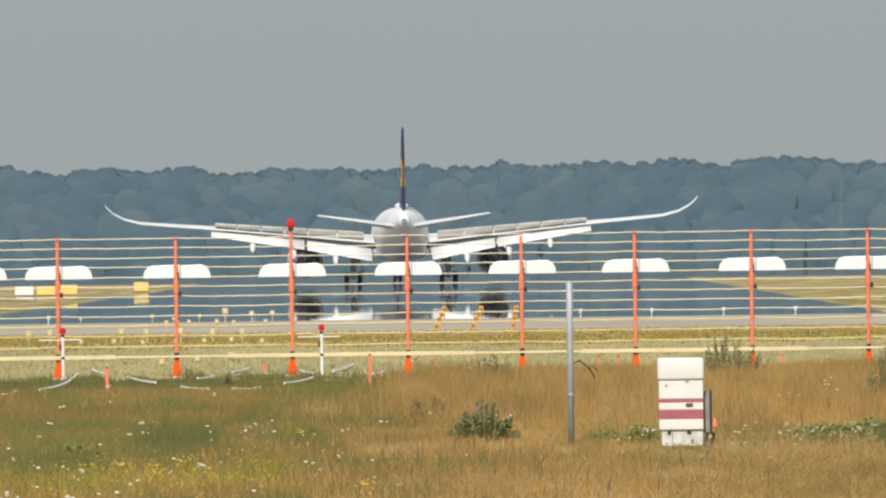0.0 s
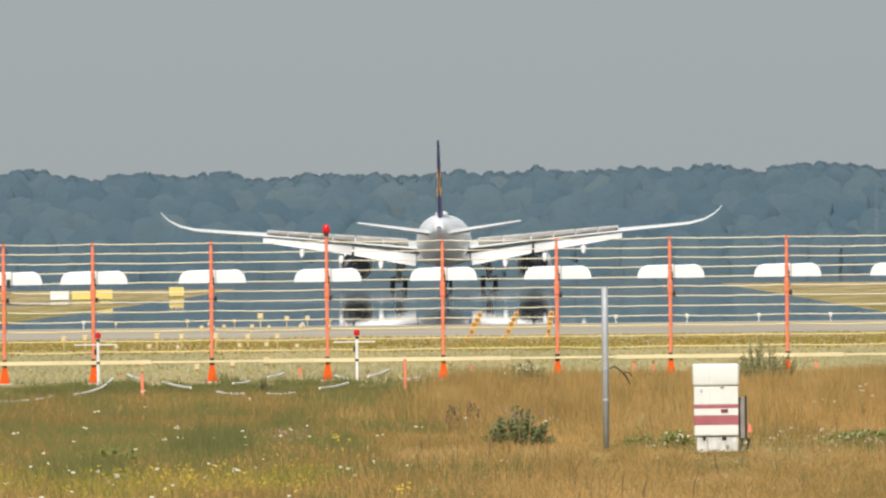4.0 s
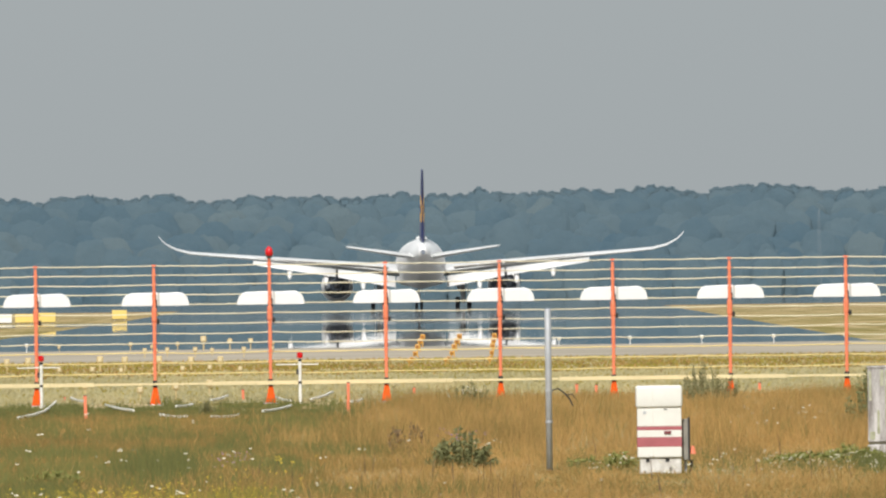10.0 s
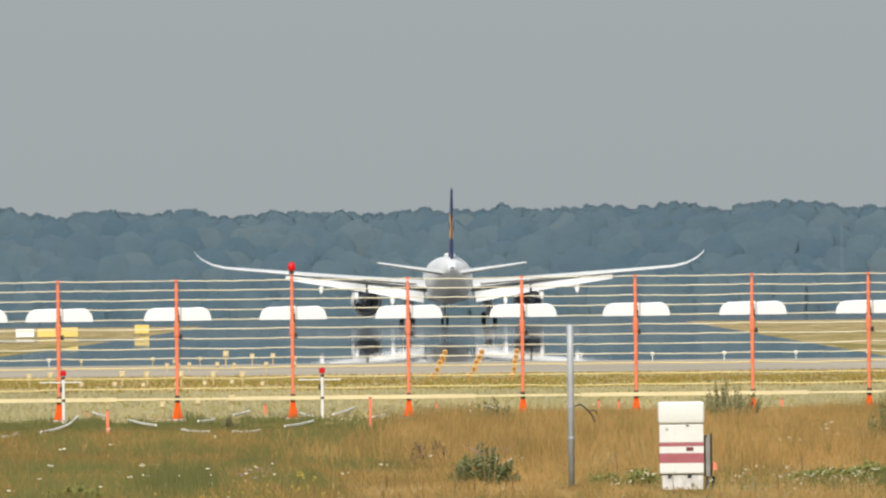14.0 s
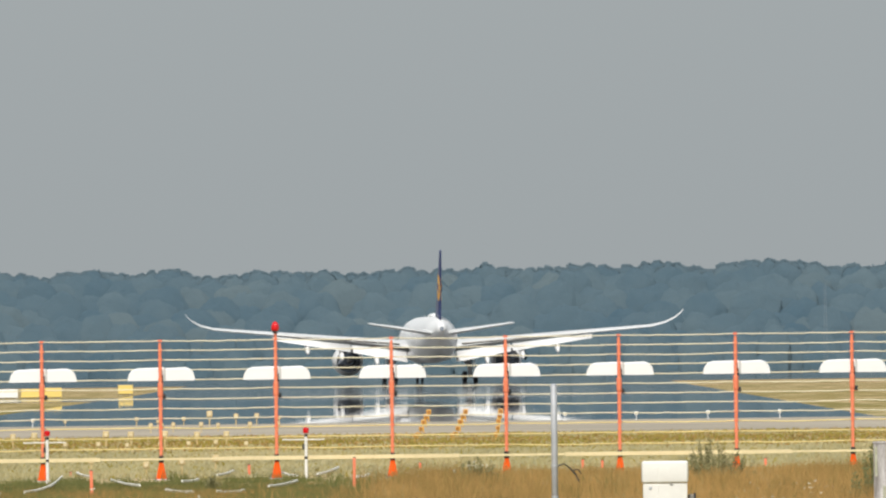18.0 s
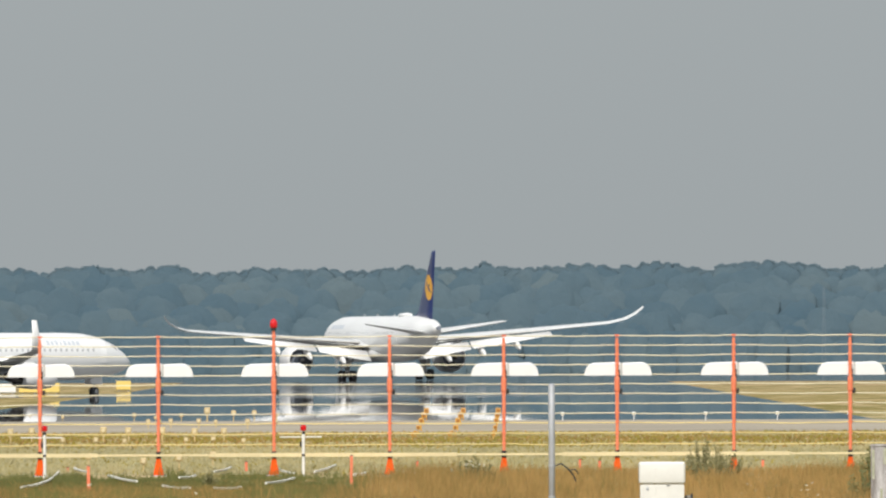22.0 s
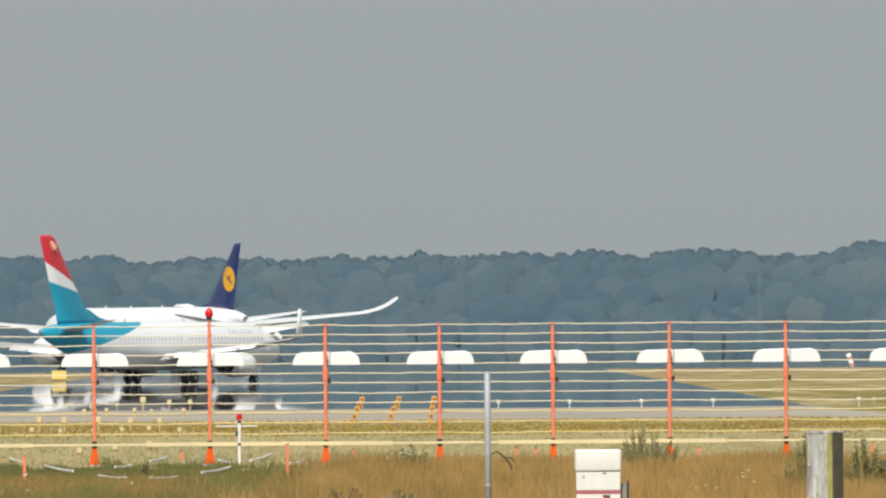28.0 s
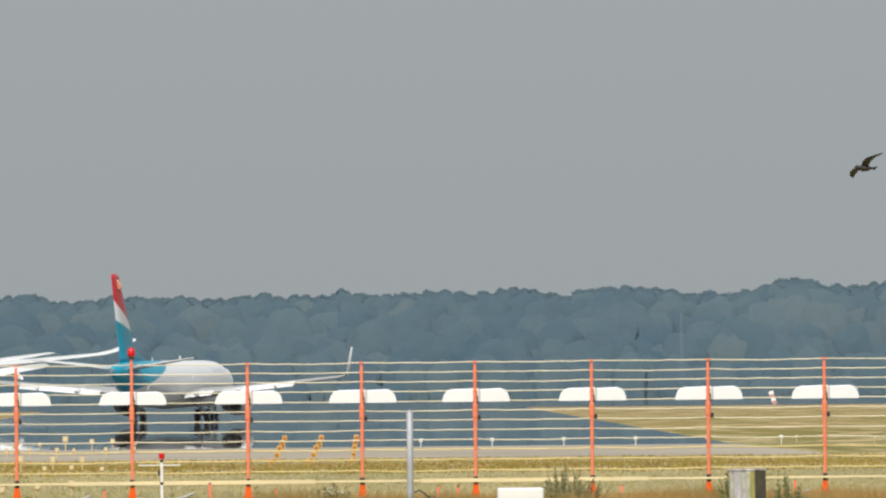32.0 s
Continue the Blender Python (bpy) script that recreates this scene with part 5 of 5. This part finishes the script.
    # soft green tufts in the shorter grass
    for tu, td, tw, th, n in ((-478, 206, 0.8, 0.52, 800), (-440, 205, 0.4, 0.44, 350), (-690, 186, 0.7, 0.28, 800), (-760, 190, 0.5, 0.26, 500), (-250, 214, 0.3, 0.26, 500), (-350, 236, 0.5, 0.24, 600), (700, 213, 0.9, 0.14, 1500), (790, 216, 0.5, 0.2, 900), (290, 214, 0.4, 0.14, 200)):
        for _ in range(n):
            px = rnd.gauss(0, 0.42)
            y = td + rnd.gauss(0, 4.0)
            vivid.append((tu * td / PX + tw * px, y, th * rnd.uniform(0.45, 1.1) * max(0.35, 1 - 0.5 * px * px), rnd.uniform(0.006, 0.012), rnd.gauss(0, 0.07)))
    # an uneven green fringe before the antenna row
    for _ in range(90):
        td = rnd.uniform(316, 331)
        tu, th = rnd.uniform(-800, -30), rnd.uniform(0.08, 0.2) * (1.5 if rnd.random() < 0.2 else 1)
        for _ in range(45):
            vivid.append((tu * td / PX + rnd.gauss(0, 0.12), td + rnd.gauss(0, 1.2), th * rnd.uniform(0.4, 1.1), rnd.uniform(0.008, 0.016), rnd.gauss(0, 0.06)))
    # dark seed stalks standing over the dry grass
    for _ in range(420):
        y = rnd.uniform(132, 285)
        u = rnd.uniform(-330, 1050) if rnd.random() < 0.75 else rnd.gauss(20, 90)
        x = u * y / PX
        if smooth_noise(x, y * 0.2, 0.8) < -0.05:
            continue
        stalks.append((x, y, rnd.uniform(0.2, 0.42), rnd.uniform(0.006, 0.013), rnd.gauss(0, 0.06)))
    blades("vivid_grass", M_GRASSV, vivid, "soft fresh green grass tufts")
    blades("yellow_grass", M_GRASSY, yellow, "yellowish green grass among small flowers")
    blades("pale_grass", M_GRASSP, pale, "pale green short grass by the antenna row")
    blades("seed_stalks", M_SEED, stalks, "dark brown seed stalks over dry grass")
    blades("dry_grass", M_GRASSR, tan, "tall dry tan grass with thin bent stalks")
    blades("brown_grass", M_GRASSB, brown, "brownish green summer grass")
    blades("green_grass", M_GRASSG, green, "short olive green grass")
    blades("straw_grass", M_STRAW, straw, "pale mown straw-coloured grass")



def bush(name, x, y, w, h, leaves, label, material, seed, stemmy=0.4):
    """A weed bush: many thin stems fanning out, hung with small leaves."""
    rnd = random.Random(seed)
    b = new(name)
    b.location = (x, y, ground_z(y))
    bm = bmesh.new()
    lv, lf = [], []
    for _ in range(int(16 + 44 * w)):
        px, py = rnd.uniform(-w / 2, w / 2), rnd.uniform(-0.2, 0.2)
        tall = h * (1.0 - 0.75 * (2 * px / w) ** 2) * rnd.uniform(0.65, 1.12)
        pts = [(px * 0.45, py * 0.5, -0.03), (px * 0.8, py, tall * 0.55), (px * 1.08 + rnd.gauss(0, 0.03), py * 1.2, tall)]
        tube(pts, [0.009, 0.007, 0.003], 4, bm)
        for _ in range(leaves):
            f = rnd.uniform(0.15, 1.0)
            a = Vector(pts[0]).lerp(Vector(pts[1]), f * 2) if f < 0.5 else Vector(pts[1]).lerp(Vector(pts[2]), f * 2 - 1)
            q = rnd.uniform(0.016, 0.042)
            d = Vector((rnd.gauss(0, 1), rnd.gauss(0, 1), rnd.gauss(0.2, 0.7))).normalized()
            o = d.orthogonal().normalized() * q * 0.45
            k = len(lv)
            c = a + d * q * 0.4
            lv.extend((tuple(a), tuple(c + o), tuple(a + d * q * 1.9), tuple(c - o)))
            lf.append((k, k + 1, k + 2, k + 3))
    part("stalk", bm, material, b)
    raw("foliage", lv, lf, material, b)
    return tagged(b, label, "bush", "weed bushes")


def build_weeds():
    def spot(u, d):
        return u * d / PX, d

    x, y = spot(68, 213)
    bush("weed_bush", x, y, 0.82, 0.52, 48, "dark green weed bush among dry grass", M_LEAF, 1)
    x, y = spot(514, 300)
    bush("weed_bush", x, y, 1.45, 0.78, 14, "loose grey-green weed clump with thin stalks", M_WEED, 2)
    x, y = spot(492, 305)
    bush("weed_bush", x, y, 0.9, 0.9, 14, "loose grey-green weed clump with thin stalks", M_WEED, 3)
    x, y = spot(84, 300)
    bush("weed_bush", x, y, 0.95, 0.62, 26, "loose grey-green weed clump with thin stalks", M_WEED, 4)
    x, y = spot(790, 260)
    bush("weed_bush", x, y, 0.75, 0.95, 34, "dark green weed bush among dry grass", M_LEAF, 5)
    x, y = spot(890, 262)
    bush("weed_bush", x, y, 0.8, 0.85, 34, "dark green weed bush among dry grass", M_LEAF, 6)
    x, y = spot(905, 170)
    bush("weed_bush", x, y, 1.1, 0.24, 20, "low dark creeping weed", M_LEAF, 7)
    x, y = spot(-440, 206)
    bush("weed_bush", x, y, 0.5, 0.22, 20, "tuft of green weeds", M_WEEDG, 8)
    x, y = spot(-660, 200)
    bush("weed_bush", x, y, 0.9, 0.2, 60, "tuft of green weeds", M_WEEDG, 9)
    x, y = spot(-384, 312)
    bush("weed_bush", x, y, 0.28, 0.34, 5, "small green weed before an antenna mast", M_WEED, 10)
    x, y = spot(680, 214)
    bush("weed_bush", x, y, 1.3, 0.18, 24, "low bright green weeds with white flowers", M_WEEDG, 11)
    x, y = spot(760, 216)
    bush("weed_bush", x, y, 0.9, 0.24, 22, "low bright green weeds with white flowers", M_WEEDG, 12)
    x, y = spot(-12, 240)
    bush("weed_bush", x, y, 0.3, 0.4, 12, "brown seed stalks standing over dry grass", M_SEED, 13)
    x, y = spot(-45, 236)
    bush("weed_bush", x, y, 0.25, 0.38, 12, "brown seed stalks standing over dry grass", M_SEED, 14)
    x, y = spot(285, 215)
    bush("weed_bush", x, y, 0.5, 0.15, 10, "tuft of green weeds", M_WEEDG, 15)
    x, y = spot(345, 212)
    bush("weed_bush", x, y, 0.45, 0.24, 14, "tuft of green weeds", M_WEEDG, 16)

    # flower heads, uncounted
    rnd = random.Random(21)

    def heads(name, material, plan, label):
        lv, lf = [], []
        for u, d, su, sd, n, size, h0, h1 in plan:
            for _ in range(n):
                dd = max(130, rnd.gauss(d, sd))
                x = rnd.gauss(u, su) * dd / PX
                z = ground_z(dd) + rnd.uniform(h0, h1)
                r = size * rnd.uniform(0.6, 1.5)
                for _ in range(rnd.choice((1, 2, 3))):
                    cx, cz, q = x + rnd.gauss(0, r), z + rnd.gauss(0, r * 0.4), r * rnd.uniform(0.5, 1)
                    k = len(lv)
                    for j in range(7):
                        w = 2 * math.pi * j / 7
                        lv.append((cx + q * math.cos(w), dd + q * 0.8 * math.sin(w), cz + q * 0.42 * math.sin(w)))
                    lv.append((cx, dd, cz - q * 0.5))
                    lf.append(tuple(range(k, k + 7)))
                    for j in range(7):
                        lf.append((k + j, k + (j + 1) % 7, k + 7))
        tagged(raw(name, lv, lf, material), label, "flowers", kind="stuff")

    heads("white_flowers", M_UMBEL, ((-560, 190, 190, 35, 40, 0.02, 0.2, 0.36), (-650, 158, 110, 10, 14, 0.028, 0.18, 0.34), (-300, 180, 160, 30, 22, 0.019, 0.2, 0.4), (335, 205, 30, 3, 14, 0.014, 0.1, 0.30), (84, 298, 22, 1, 16, 0.016, 0.35, 0.62),
                                     (560, 205, 150, 6, 60, 0.011, 0.08, 0.22), (690, 212, 80, 3, 40, 0.012, 0.1, 0.24), (640, 250, 60, 6, 24, 0.016, 0.28, 0.45), (850, 154, 60, 5, 45, 0.009, 0.08, 0.2), (800, 205, 90, 4, 60, 0.01, 0.1, 0.22), (300, 170, 400, 30, 24, 0.012, 0.12, 0.3), (110, 215, 20, 3, 14, 0.014, 0.25, 0.42)),
          "scattered white umbel flower heads among the grass")
    heads("purple_flowers", M_PURPLE, ((-345, 212, 16, 2, 26, 0.012, 0.16, 0.3), (-310, 214, 10, 2, 10, 0.011, 0.18, 0.3), (66, 213, 26, 1, 22, 0.012, 0.40, 0.56)), "dull purple flower heads among grass and thistles")
    heads("yellow_flowers", M_YFLOWER, ((-520, 177, 150, 6, 420, 0.008, 0.1, 0.24), (-560, 165, 160, 12, 160, 0.008, 0.1, 0.24), (-330, 186, 80, 12, 90, 0.008, 0.1, 0.26), (-250, 200, 12, 2, 10, 0.011, 0.3, 0.36), (-140, 158, 14, 2, 12, 0.013, 0.2, 0.28), (-650, 148, 8, 2, 8, 0.018, 0.2, 0.3)),
          "scattered yellow flower heads low in the grass")


build_grass()
build_weeds()


# ---- what moves ----
def heading(a, b):
    d = b - a
    return math.degrees(math.atan2(-d.x, d.y))


def fly(b, wings, track, dist, flap0, flap1, rate, roll=0.0, face=None):
    pts = [(t, at(u, v, dist)) for t, u, v in track]
    rows = []
    for i, (t, p) in enumerate(pts):
        q = pts[min(i + 1, len(pts) - 1)][1]
        o = pts[i if i + 1 < len(pts) else i - 1][1]
        rows.append((t, Matrix.Translation(p) @ pose(0, 0, 0, 0, roll, heading(o, q) if face is None else face)))
    walk(b, rows)
    for s, w in zip((-1, 1), wings):
        wr = [(0.0, pose(0, 0, 0.02, 0, -s * 10, 0))]
        t, k = flap0, 0
        while t < flap1:
            wr.append((t, pose(0, 0, 0.02, 0, -s * (48 if k % 2 else -32), 0)))
            t += rate
            k += 1
        wr.append((32.0, pose(0, 0, 0.02, 0, -s * 12, 0)))
        walk(w, wr)


def motions():
    walk(JET, [(t, pose(x, y, 0, 0, float(np.interp(t, (0, 6, 9, 11, 16, 18, 20, 22, 32), (-0.15, -0.15, 0.0, 0.3, 0.4, 0.2, -0.2, -0.95, -0.9))), -a)) for t, x, y, a in JET_ROWS])
    # the spoilers fold down as the airliner slows to taxi
    for pan, mid, axis in SPOILERS:
        walk(pan, [(t, Matrix.Translation(mid) @ Matrix.Rotation(math.radians(q), 4, axis.normalized())) for t, q in ((0.0, 0), (4.0, 2), (7.0, 14), (10.0, 25), (14.0, 28), (32.0, 28))])
    first = JET2_ROWS[0]
    lead = [(t, pose(first[1] - 5.0 * (20 - t), first[2] - 4.4 * (20 - t), 0, 0, 0, -first[3] - 1.0)) for t in (0.0, 10.0, 18.0)]
    walk(JET2, lead + [(t, pose(x, y, 0, 0, 0, -a)) for t, x, y, a in JET2_ROWS])
    fly(BIRD1, WINGS1, BIRD1_TRACK, 420.0, 6.8, 9.2, 0.1)
    fly(BIRD2, WINGS2, BIRD2_TRACK, 420.0, 19.3, 22.0, 0.12)
    fly(BIRD3, WINGS3, BIRD3_TRACK, 480.0, 31.0, 31.6, 0.3, 32, 140)


BIRD1_TRACK = (
    (0, 5000, -900),
    (6.5, 2700, -560),
    (7.1, 1110, -460),
    (7.4, 708, -437),
    (7.6, 469, -386),
    (7.8, 241, -338),
    (8, 18, -295),
    (8.2, -229, -256),
    (8.4, -476, -218),
    (8.6, -735, -193),
    (9, -1250, -80),
    (12, -5000, -120),
    (32, -30000, -300),
)
BIRD2_TRACK = (
    (0, -14000, -500),
    (18, -2700, -350),
    (19.4, -1150, -280),
    (19.8, -714, -275),
    (20, -511, -307),
    (20.2, -328, -346),
    (20.4, -141, -394),
    (20.6, 33, -448),
    (20.8, 216, -491),
    (21, 387, -527),
    (21.2, 574, -570),
    (21.8, 1250, -700),
    (24, 3200, -900),
    (32, 9000, -1200),
)
BIRD3_TRACK = (
    (0, 9000, -900),
    (28, 2900, -520),
    (31, 1360, -410),
    (31.9, 1086, -371),
    (32, 1032, -361),
)
motions()
